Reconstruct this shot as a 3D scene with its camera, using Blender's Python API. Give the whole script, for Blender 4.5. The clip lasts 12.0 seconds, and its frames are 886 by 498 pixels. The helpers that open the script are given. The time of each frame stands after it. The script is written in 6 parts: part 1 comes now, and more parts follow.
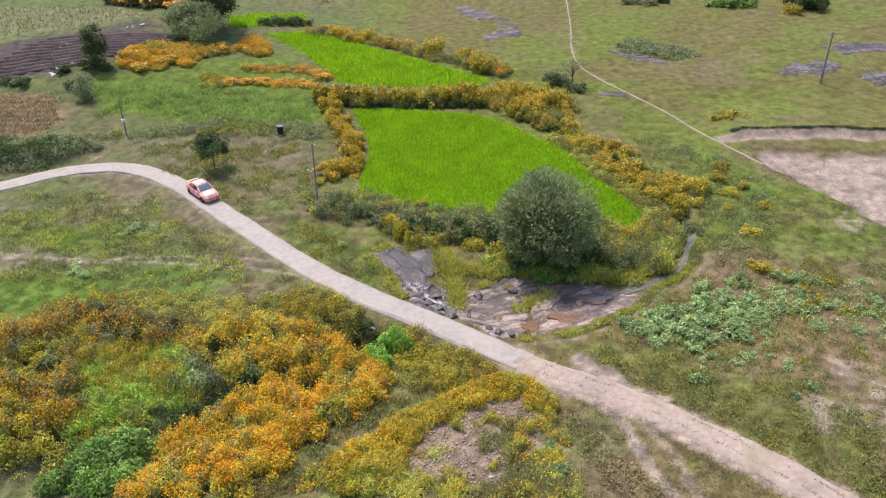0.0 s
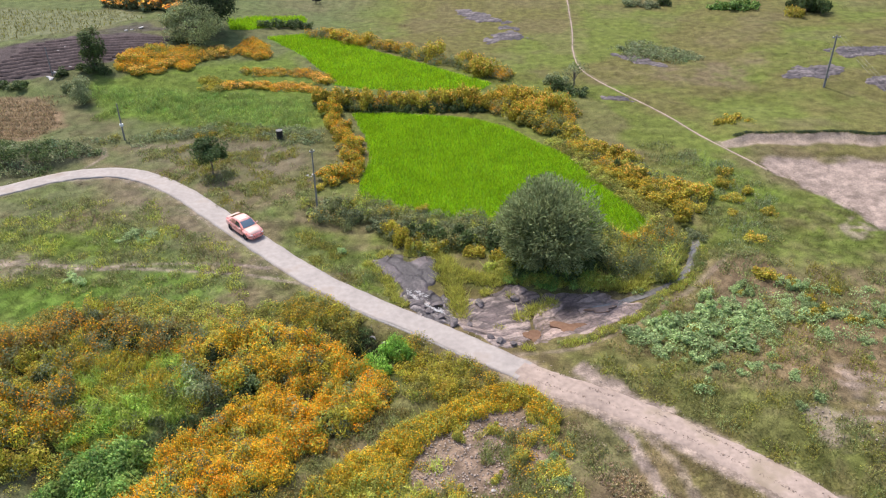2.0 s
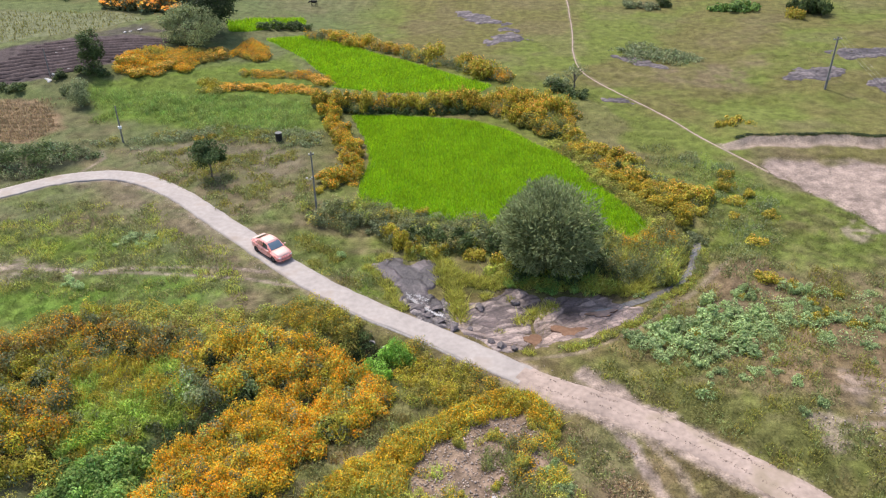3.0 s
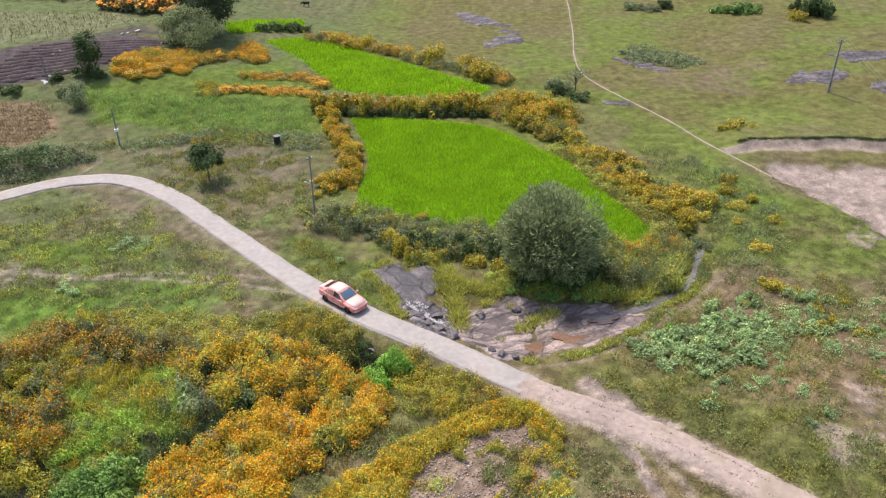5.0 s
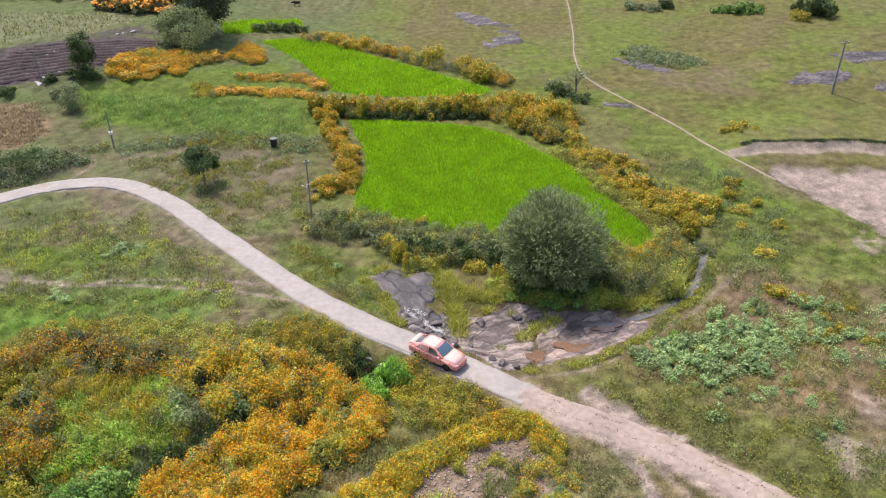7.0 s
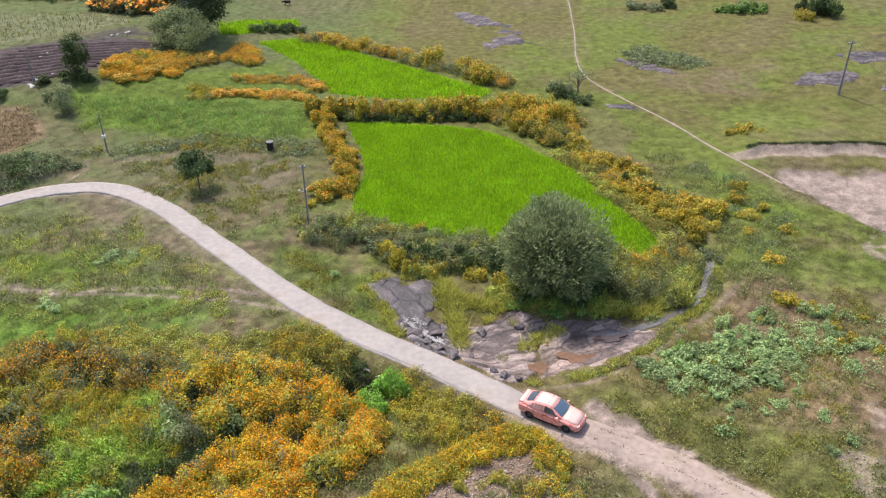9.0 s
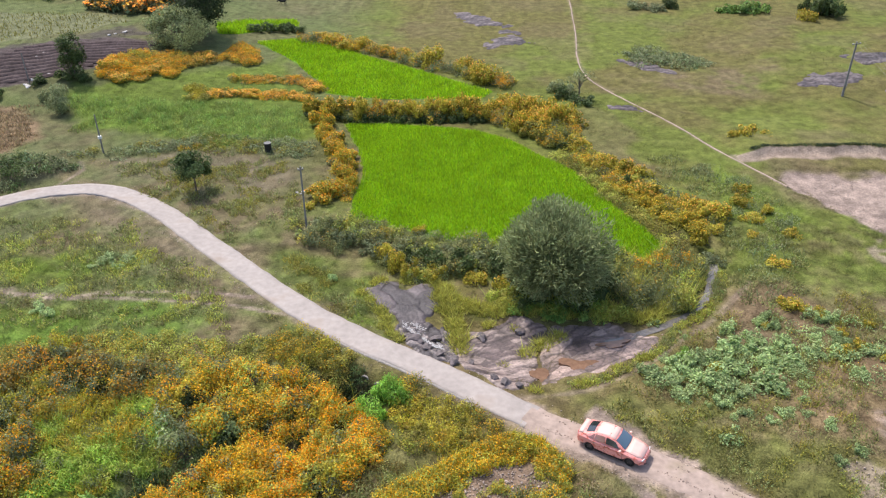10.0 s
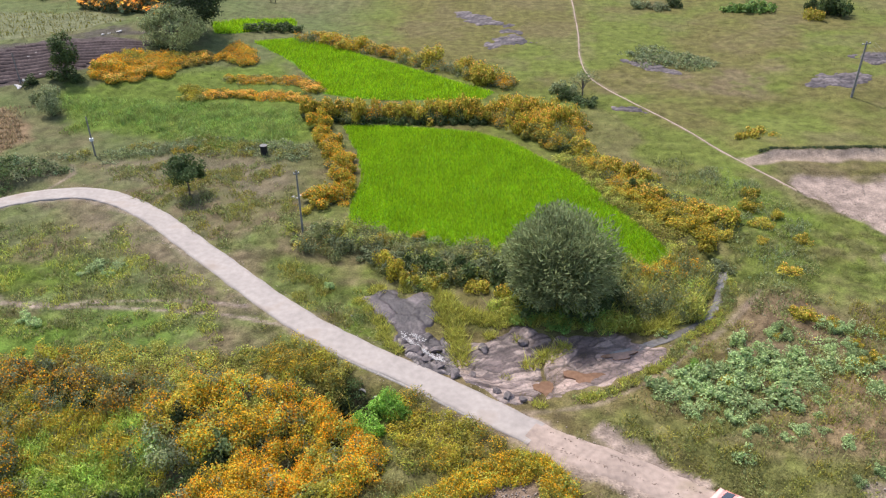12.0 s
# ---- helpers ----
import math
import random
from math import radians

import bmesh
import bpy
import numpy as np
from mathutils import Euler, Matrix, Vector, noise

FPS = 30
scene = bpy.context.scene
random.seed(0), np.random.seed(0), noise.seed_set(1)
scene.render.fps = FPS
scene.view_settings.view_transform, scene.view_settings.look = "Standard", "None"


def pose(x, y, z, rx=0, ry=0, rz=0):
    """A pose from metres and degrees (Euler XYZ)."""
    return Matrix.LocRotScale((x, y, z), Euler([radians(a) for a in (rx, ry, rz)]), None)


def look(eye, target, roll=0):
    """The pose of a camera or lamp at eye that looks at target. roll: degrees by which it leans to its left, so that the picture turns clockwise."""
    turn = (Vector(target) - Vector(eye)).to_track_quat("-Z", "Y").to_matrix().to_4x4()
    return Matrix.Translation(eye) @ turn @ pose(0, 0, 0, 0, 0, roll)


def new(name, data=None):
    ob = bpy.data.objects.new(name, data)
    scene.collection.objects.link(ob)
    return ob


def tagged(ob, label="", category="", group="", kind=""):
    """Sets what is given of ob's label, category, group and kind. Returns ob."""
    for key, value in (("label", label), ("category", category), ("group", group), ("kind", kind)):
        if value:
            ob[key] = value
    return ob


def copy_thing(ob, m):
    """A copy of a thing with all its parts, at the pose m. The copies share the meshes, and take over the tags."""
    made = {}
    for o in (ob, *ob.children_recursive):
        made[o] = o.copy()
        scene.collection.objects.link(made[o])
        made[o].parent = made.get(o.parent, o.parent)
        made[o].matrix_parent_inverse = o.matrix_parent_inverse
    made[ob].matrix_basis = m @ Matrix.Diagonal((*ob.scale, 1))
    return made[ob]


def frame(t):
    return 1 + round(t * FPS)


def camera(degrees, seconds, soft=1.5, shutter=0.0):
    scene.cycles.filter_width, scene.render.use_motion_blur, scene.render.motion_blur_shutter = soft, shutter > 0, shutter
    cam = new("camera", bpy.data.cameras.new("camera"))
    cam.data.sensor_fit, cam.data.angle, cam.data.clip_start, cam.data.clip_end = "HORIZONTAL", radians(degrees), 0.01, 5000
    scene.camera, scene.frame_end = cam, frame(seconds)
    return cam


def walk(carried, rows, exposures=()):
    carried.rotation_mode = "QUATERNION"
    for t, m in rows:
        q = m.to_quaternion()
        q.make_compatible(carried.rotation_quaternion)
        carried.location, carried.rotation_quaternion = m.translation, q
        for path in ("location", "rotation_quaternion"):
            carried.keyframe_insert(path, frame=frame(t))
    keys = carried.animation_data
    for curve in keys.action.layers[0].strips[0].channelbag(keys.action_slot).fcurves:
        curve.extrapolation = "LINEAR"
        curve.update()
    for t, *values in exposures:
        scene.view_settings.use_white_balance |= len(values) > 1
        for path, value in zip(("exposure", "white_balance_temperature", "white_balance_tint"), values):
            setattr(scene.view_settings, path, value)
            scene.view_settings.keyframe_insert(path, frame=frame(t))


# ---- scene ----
cam = camera(58, 12.0, 1.2)
PATH = [
    (0, (0.183, 1.418, 38.390), (0.165, 3.291, 37.236), -1.0),
    (0.5, (0.193, 1.674, 38.407), (0.174, 3.548, 37.254), -1.0),
    (1, (0.152, 1.932, 38.417), (0.133, 3.806, 37.265), -1.0),
    (1.5, (0.116, 2.174, 38.441), (0.098, 4.047, 37.289), -1.0),
    (2, (0.095, 2.406, 38.442), (0.077, 4.280, 37.290), -1.0),
    (2.5, (0.069, 2.673, 38.437), (0.053, 4.548, 37.287), -1.0),
    (3, (0.063, 2.882, 38.411), (0.046, 4.758, 37.261), -1.0),
    (5, (-0.002, 3.933, 38.339), (-0.017, 5.809, 37.190), -0.9),
    (5.5, (-0.025, 4.233, 38.320), (-0.039, 6.109, 37.170), -0.9),
    (6, (-0.021, 4.577, 38.293), (-0.033, 6.453, 37.143), -0.9),
    (6.5, (-0.017, 4.959, 38.236), (-0.030, 6.833, 37.084), -0.9),
    (7, (-0.032, 5.356, 38.193), (-0.044, 7.230, 37.041), -0.9),
    (9, (-0.017, 7.197, 37.824), (-0.029, 9.071, 36.670), -1.0),
    (9.5, (-0.023, 7.753, 37.710), (-0.035, 9.625, 36.556), -0.9),
    (10, (-0.030, 8.236, 37.587), (-0.041, 10.108, 36.433), -0.9),
    (10.5, (-0.007, 8.777, 37.419), (-0.019, 10.649, 36.264), -0.9),
    (11, (-0.008, 9.324, 37.253), (-0.019, 11.196, 36.098), -0.9),
    (11.5, (-0.045, 9.875, 37.125), (-0.056, 11.746, 35.969), -0.9),
    (12, (-0.066, 10.436, 37.034), (-0.077, 12.307, 35.877), -0.9),
]
walk(cam, [(t, look(eye, target, roll)) for t, eye, target, roll in PATH])

# ---- light ----
SUN_DIR = Vector((-0.34, 0.44, 0.98)).normalized()
sun = new("sun", bpy.data.lights.new("sun", "SUN"))
sun.data.energy, sun.data.angle, sun.data.color = 2.5, radians(0.6), (1.0, 0.95, 0.88)
sun.matrix_world = look((0, 60, 90), Vector((0, 60, 90)) - SUN_DIR)
world = bpy.data.worlds.new("sky")
scene.world = world
world.use_nodes = True
sky = world.node_tree.nodes.new("ShaderNodeTexSky")
sky.sky_type, sky.sun_disc = "NISHITA", False
sky.sun_elevation, sky.sun_rotation = math.asin(SUN_DIR.z), math.atan2(SUN_DIR.x, SUN_DIR.y)
sky.dust_density = 2.5
world.node_tree.nodes["Background"].inputs[1].default_value = 0.15
world.node_tree.links.new(sky.outputs[0], world.node_tree.nodes["Background"].inputs[0])
scene.view_settings.exposure = 0.77

# ---- lie of the land ----
rng = np.random.default_rng(7)


def sm(v):
    v = np.clip(v, 0.0, 1.0)
    return v * v * (3 - 2 * v)


def line_dist(x, y, line):
    best = np.full(np.shape(x), 1e9)
    for (ax, ay), (bx, by) in zip(line, line[1:]):
        dx, dy = bx - ax, by - ay
        k = np.clip(((x - ax) * dx + (y - ay) * dy) / (dx * dx + dy * dy), 0, 1)
        best = np.minimum(best, np.hypot(x - ax - k * dx, y - ay - k * dy))
    return best


def poly_dist(x, y, poly):
    """Signed distance to a polygon's outline, negative inside."""
    x, y = np.asarray(x, float), np.asarray(y, float)
    inside = np.zeros(x.shape, bool)
    for (ax, ay), (bx, by) in zip(poly, poly[1:] + poly[:1]):
        if ay != by:
            inside ^= ((ay > y) != (by > y)) & (x < (bx - ax) * (y - ay) / (by - ay) + ax)
    d = line_dist(x, y, poly + poly[:1])
    return np.where(inside, -d, d)


def lattice(ix, iy, seed):
    v = np.sin(ix * 127.1 + iy * 311.7 + seed * 74.7) * 43758.5453
    return v - np.floor(v)


def vnoise(x, y, seed=0):
    """Smooth value noise, 0 to 1, one cell a metre."""
    x, y = np.asarray(x, float), np.asarray(y, float)
    ix, iy = np.floor(x), np.floor(y)
    u, v = sm(x - ix), sm(y - iy)
    a, b = lattice(ix, iy, seed), lattice(ix + 1, iy, seed)
    c, d = lattice(ix, iy + 1, seed), lattice(ix + 1, iy + 1, seed)
    return (a * (1 - u) + b * u) * (1 - v) + (c * (1 - u) + d * u) * v


def fnoise(x, y, size, seed=0, steps=3):
    total, weight, k = 0.0, 0.0, 1.0
    for i in range(steps):
        total = total + k * vnoise(np.asarray(x) * 2 ** i / size + 17 * i, np.asarray(y) * 2 ** i / size - 9 * i, seed + i)
        weight, k = weight + k, k * 0.55
    return total / weight


GULLY = ((20.9, 66.0), (19.2, 59.4), (12.1, 56.1), (4.4, 55.0), (-1.7, 55.6), (-4.4, 52.2), (-8.8, 47.9), (-15.4, 42.9), (-24.2, 37.4), (-37.4, 29.7))
ROAD = ((-66.0, 69.3), (-55.0, 74.2), (-47.6, 77.4), (-42.2, 80.7), (-37.0, 81.7), (-33.2, 80.5), (-29.3, 77.8), (-26.2, 74.9), (-22.1, 70.6), (-16.1, 64.4), (-12.2, 60.5),
        (-9.0, 57.8), (-6.2, 55.7), (-3.6, 54.0), (-0.8, 52.1), (2.1, 49.9), (4.4, 48.2), (7.3, 46.1), (10.2, 44.6), (13.1, 42.8), (15.7, 40.8), (19.6, 37.1), (22.0, 34.5), (29.7, 26.4))


def ground(x, y):
    x, y = np.asarray(x, float), np.asarray(y, float)
    z = 3.6 * sm((-x - 20) / 33) * sm((y - 90) / 31)
    z = z + 1.2 * sm((x - 13) / 13) * sm((59 - y) / 17)
    z = z + 0.9 * sm((x - 37) / 13) * sm((y - 92) / 15)
    d = line_dist(x, y, GULLY)
    z = z - (1.0 + 0.6 * sm((53 - y) / 6)) * (1 - sm(d / 7.5))
    z = z - 1.4 * (1 - sm(np.hypot(x - (-7.0), y - 51.6) / 2.6))  # the hollow below the culvert
    z = z + 0.12 * np.sin(x * 0.28 + 1) * np.sin(y * 0.21) + 0.06 * np.sin(x * 0.73 + y * 0.45)
    z = z + 1.1 * sm((y - 81.6) / 1.6) * (1 - sm((y - 85) / 9)) * sm((-x - 40.5) / 4)
    near = 1 - sm((line_dist(x, y, ROAD) - 1.6) / 2.2)
    return z * (1 - near) + near * (0.55 * sm((x - 14) / 10) * sm((50 - y) / 12))


def gz(x, y):
    return float(ground(x, y))


# ---- land cover: fields, meadows, bare ground ----
PADDY_FRONT = [(-12.0, 98.3), (-6.5, 98.2), (0.7, 96.3), (4.2, 94.8), (7.6, 92.3), (11.2, 87.4), (13.4, 84.4), (15.2, 79.7), (16.9, 75.0), (18.6, 71.8), (19.8, 69.4), (17.5, 67.7), (14.0, 67.6),
               (4.9, 69.7), (0.5, 70.6), (-2.9, 72.4), (-5.8, 73.5), (-9.4, 74.3), (-9.2, 79.1), (-8.7, 84.7), (-10.0, 91.5)]
PADDY_MID = [(-28.7, 129.5), (-22.8, 133.0), (-17.1, 128.4), (-7.7, 120.9), (-2.4, 116.0), (6.3, 108.4), (4.7, 106.1), (0.8, 106.0), (-5.4, 106.0), (-11.7, 106.8), (-15.7, 108.7), (-17.5, 113.5), (-21.5, 121.0)]
PADDY_BACK = [(-36.4, 135.2), (-33.5, 138.2), (-24.7, 142.8), (-23.6, 138.5), (-27.4, 135.7), (-34.8, 130.8)]
LUSH = [
    [(-47.3, 107.6), (-33, 116), (-24, 122), (-18.5, 114), (-16.5, 104.1), (-14.3, 93.7), (-27.6, 94.5), (-43.9, 96.4)],
    [(-39.5, 60.1), (-32.3, 60.8), (-26.3, 57.9), (-31.8, 53.8), (-38.2, 53.3)],
    [(-43.6, 68.9), (-38.5, 70.0), (-30.9, 67.2), (-25.8, 64.5), (-35.9, 63.7)],
    [(14.9, 47.3), (23.9, 44.2), (27.3, 37.5), (25.8, 31.9), (21.7, 37.8), (15.8, 42.6)],
    [(28.4, 85.4), (32.8, 79.2), (35.6, 75.2), (30.7, 69.4), (26.0, 74.1)],
    [(-13.7, 68.3), (-7.4, 64.2), (-4.9, 56.7), (-8.5, 59.3)],
    [(-30.5, 44.0), (-27.6, 48.0), (-22.2, 48.8), (-18.6, 46.8), (-19.6, 44.0), (-22.0, 41.4), (-28.0, 40.6)]]
DRY = [
    [(22.6, 63.4), (40.5, 64.8), (38.1, 43.4), (23.5, 43.0), (21.7, 49.4), (20.9, 57.1)],
    [(-36.5, 80.0), (-26.9, 74.5), (-17.8, 64.2), (-21.2, 63.2), (-27.0, 68.8), (-38.6, 77.4)],
    [(-39.8, 89.3), (-29.3, 90.4), (-16.0, 88.4), (-13.8, 76.7), (-20.0, 69.6), (-24.0, 74.4), (-30.6, 81.2)],
    [(29.8, 115.2), (46.9, 117.4), (39.0, 105.0), (28.2, 108.0)],
    [(9.1, 42.2), (11.3, 39.5), (13.2, 30.8), (7.0, 30.7), (6.1, 39.5)],
    [(-11.6, 36.9), (-7.4, 40.9), (-3.0, 44.8), (-3.6, 41.8), (-7.6, 36.5), (-8.5, 35.0)]]
PLOUGHED = [(-75.0, 113.0), (-60.3, 118.7), (-55.1, 122.7), (-46.9, 123.9), (-40.1, 124.0), (-47.5, 112.8), (-53.7, 108.1), (-66.8, 103.2)]
STUBBLE = [(-83.7, 136.6), (-65.3, 137.0), (-55.1, 135.1), (-48.7, 132.5), (-55.9, 125.0), (-66.6, 119.6), (-80, 114)]
BROWN_CROP = [(-64.9, 101.7), (-51.6, 102.3), (-47.3, 94.8), (-49.8, 90.5), (-59.4, 88.5)]
DARK_BANK = [(-56.5, 87.7), (-47.2, 87.6), (-42.2, 88.4), (-39.8, 87.4), (-42.7, 83.1), (-49.0, 80.3), (-56, 78)]
SAND_PIT = [(34.0, 82.7), (38.9, 84.1), (43.8, 83.7), (58.9, 82.7), (56, 67), (41.8, 67.5), (40.5, 70.4), (38.1, 74.1), (36.0, 77.8)]
SAND_BITS = [
    [(23.5, 43.0), (25.8, 42.2), (30.1, 43.4), (33, 42), (30, 36), (27.6, 38.0), (25.6, 39.0), (24.0, 40.4)],
    [(29.0, 46.8), (31.4, 46.0), (29.8, 42.8), (28.2, 43.3)],
    [(36.5, 68.8), (39.4, 69.3), (40.3, 67.5), (37.2, 66.6)],
    [(-44.4, 64.2), (-38.9, 64.6), (-36.9, 64.8), (-36.3, 62.2), (-42.9, 60.6)],
    [(9.4, 46.0), (10.6, 47.4), (11.6, 46.6), (12.6, 45.0), (11, 43.5)]]
APRON = [(9.4, 47.6), (10.1, 48.5), (10.6, 47.7), (11.0, 46.7), (12.2, 46.2), (13.0, 44.8), (15.1, 43.3), (13.0, 42.4), (10.2, 45.5)]
STONY = [(-1.9, 41.3), (0.1, 42.8), (2.4, 43.3), (4.9, 43.8), (6.6, 41.6), (6.5, 38.9), (5.3, 35.9), (-4.6, 36.1), (-3.2, 38.7)]
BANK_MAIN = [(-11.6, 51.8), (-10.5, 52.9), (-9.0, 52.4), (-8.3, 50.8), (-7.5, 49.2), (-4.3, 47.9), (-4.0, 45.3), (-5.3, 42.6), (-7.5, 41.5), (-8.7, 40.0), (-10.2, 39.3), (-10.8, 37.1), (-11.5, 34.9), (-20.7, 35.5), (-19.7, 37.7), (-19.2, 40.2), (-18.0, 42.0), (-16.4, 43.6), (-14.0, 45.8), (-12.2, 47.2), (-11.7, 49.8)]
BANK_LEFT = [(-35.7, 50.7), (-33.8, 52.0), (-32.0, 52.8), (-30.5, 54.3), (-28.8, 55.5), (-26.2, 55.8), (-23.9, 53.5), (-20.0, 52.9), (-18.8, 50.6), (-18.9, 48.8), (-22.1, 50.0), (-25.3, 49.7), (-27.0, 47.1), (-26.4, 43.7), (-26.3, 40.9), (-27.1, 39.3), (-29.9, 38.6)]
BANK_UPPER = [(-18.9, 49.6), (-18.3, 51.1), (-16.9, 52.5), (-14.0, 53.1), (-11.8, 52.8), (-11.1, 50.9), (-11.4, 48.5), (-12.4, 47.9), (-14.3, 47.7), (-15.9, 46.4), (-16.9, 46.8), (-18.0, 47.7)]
GREEN_MIX = [(-27.6, 47.0), (-27.2, 47.9), (-25.2, 49.7), (-22.4, 50.0), (-19.6, 48.0), (-18.0, 45.5), (-19.5, 43.7), (-22.1, 41.9), (-25.4, 41.0), (-26.3, 40.8), (-26.4, 43.6)]
BANK_NEAR = [(5.6, 45.7), (2.9, 45.5), (-0.6, 43.6), (-3.5, 41.7), (-5.6, 40.0), (-8.1, 37.8), (-9.7, 35.4), (-3.8, 35.3), (-2.7, 38.7), (-0.6, 41.1), (2.0, 42.6), (4.7, 43.8), (6.8, 41.3), (7.5, 42.8), (6.3, 44.6)]
PATHS = {
    "trail_far": (((22.6, 160), (22.2, 150.2), (20.6, 132.7), (19.3, 122.1), (19.5, 112.9), (22.9, 104.6), (27.5, 95.4), (30.1, 89.4), (34.5, 80.3)), 0.12, 0.35),
    "trail_stream": (((4.8, 49.5), (7.3, 50.0), (10.0, 50.7), (13.4, 52.5), (17.5, 56.3), (22.4, 60.6), (25.2, 63.6)), 0.16, 0.5),
    "wheel_track": (((-42, 64.0), (-36.7, 63.1), (-30.4, 62.7), (-23.8, 63.1), (-15.9, 62.1)), 0.08, 0.9),
    "wheel_track_b": (((-42, 63.4), (-33.0, 62.5), (-23.4, 61.8), (-17.1, 60.8), (-12.9, 59.6)), 0.08, 0.9),
    "side_track": (((9.9, 43.9), (11.9, 40.5), (12.7, 37.1), (13.5, 34.7), (15, 30)), 0.5, 1.0),
    "side_track_b": (((12.3, 42.4), (14.4, 38.5), (15.1, 34.6), (16, 30)), 0.35, 0.7),
    "side_trail": (((-40.4, 88.6), (-39.4, 86.5), (-40.0, 84.5), (-40.7, 82.5)), 0.2, 0.6)}

GRASS, LUSHC, DRYC, SOIL, SAND = (np.array(c) for c in ((0.120, 0.108, 0.038), (0.110, 0.150, 0.026), (0.143, 0.108, 0.066), (0.190, 0.140, 0.100), (0.285, 0.218, 0.184)))
# stretches of meadow with a tone of their own: outline, colour, weight, softness
MEADOW_TONES = (
    ([(-68.3, 116.3), (-60.2, 120.1), (-55.3, 122.6), (-47.8, 129.0), (-42.4, 127.1), (-50.6, 121.0), (-58.7, 116.8), (-66.9, 113.4)], (0.078, 0.066, 0.058), 0.85, 1.2),
    ([(-39.7, 59.9), (-35.2, 60.5), (-29.3, 60.1), (-28.0, 57.9), (-31.2, 55.6), (-36.6, 53.7)], (0.108, 0.172, 0.030), 0.9, 2.5),
    ([(-29.2, 61.4), (-22.4, 61.4), (-18.1, 59.4), (-21.3, 57.1), (-27.9, 57.6)], (0.102, 0.165, 0.026), 0.8, 2.5),
    ([(-40.2, 67.4), (-37.7, 69.9), (-29.9, 69.2), (-29.5, 66.4), (-37.0, 64.6)], (0.112, 0.16, 0.026), 0.8, 2.5),
    ([(-47.6, 105.5), (-29.0, 105.1), (-16.9, 103.6), (-17.0, 94.4), (-26.1, 92.2), (-32.4, 98.1), (-43.4, 97.5)], (0.11, 0.17, 0.03), 0.85, 4),
    ([(-40.0, 79.7), (-32.9, 79.9), (-25.5, 72.5), (-19.7, 66.6), (-15.7, 61.9), (-17.1, 61.5), (-24.1, 67.6), (-33.3, 74.4)], (0.15, 0.12, 0.08), 0.75, 2.5),
    ([(23.6, 50.7), (29.3, 53.4), (35.6, 54.8), (30.3, 44.5), (24.1, 44.0), (21.0, 46.9)], (0.168, 0.116, 0.068), 0.85, 3),
    ([(22.2, 64.9), (29.8, 62.7), (29.8, 57.6), (23.3, 57.4), (21.0, 58.6)], (0.158, 0.112, 0.068), 0.8, 2.5),
    ([(8.6, 50.2), (12.8, 50.5), (16.1, 47.3), (20.5, 45.4), (23.0, 43.0), (28.1, 40.2), (26.0, 35.9), (21.6, 37.4), (16.5, 41.8), (12.8, 44.8), (8.6, 47.6)], (0.118, 0.120, 0.038), 0.85, 2),
    ([(26.6, 69.9), (33.1, 68.6), (41.3, 66.2), (39.0, 61.5), (31.8, 61.7), (25.6, 64.8)], (0.1, 0.128, 0.026), 0.75, 3),
    ([(-36.5, 89.2), (-29.0, 90.2), (-17.5, 88.6), (-15.4, 82.7), (-19.2, 80.4), (-24.3, 84.4), (-34.4, 84.5)], (0.15, 0.125, 0.085), 0.7, 3),
    ([(7.3, 40.8), (10.8, 42.2), (11.9, 40.3), (11.6, 37.2), (6.8, 37.2)], (0.138, 0.135, 0.058), 0.75, 1.5),
    ([(-16.5, 68.5), (-10.0, 67.6), (-7.4, 61.8), (-4.4, 59.6), (-11.3, 61.8)], (0.105, 0.132, 0.034), 0.7, 2),
)


def blend(col, other, k):
    return col * (1 - k[..., None]) + other * k[..., None]


def region(x, y, poly, soft, rough=1.5, seed=3):
    """1 inside a patch, fading over soft metres, with a ragged outline."""
    k = np.zeros(x.shape)
    px, py = [p[0] for p in poly], [p[1] for p in poly]
    m = (x > min(px) - 8) & (x < max(px) + 8) & (y > min(py) - 8) & (y < max(py) + 8)
    if m.any():
        d = poly_dist(x[m], y[m], poly) + rough * 2 * (fnoise(x[m], y[m], 3.0, seed) - 0.5)
        k[m] = 1 - sm(d / soft + 0.5)
    return k


def cut_edge(x, y):
    """Where the little earth bank above the sand pit breaks off, as y."""
    return 87.6 + 0.9 * sm((x - 31) / 6) - 1.2 * (fnoise(x, x * 0, 2.2, 23) - 0.5) - 1.8 * sm((x - 44) / 16)


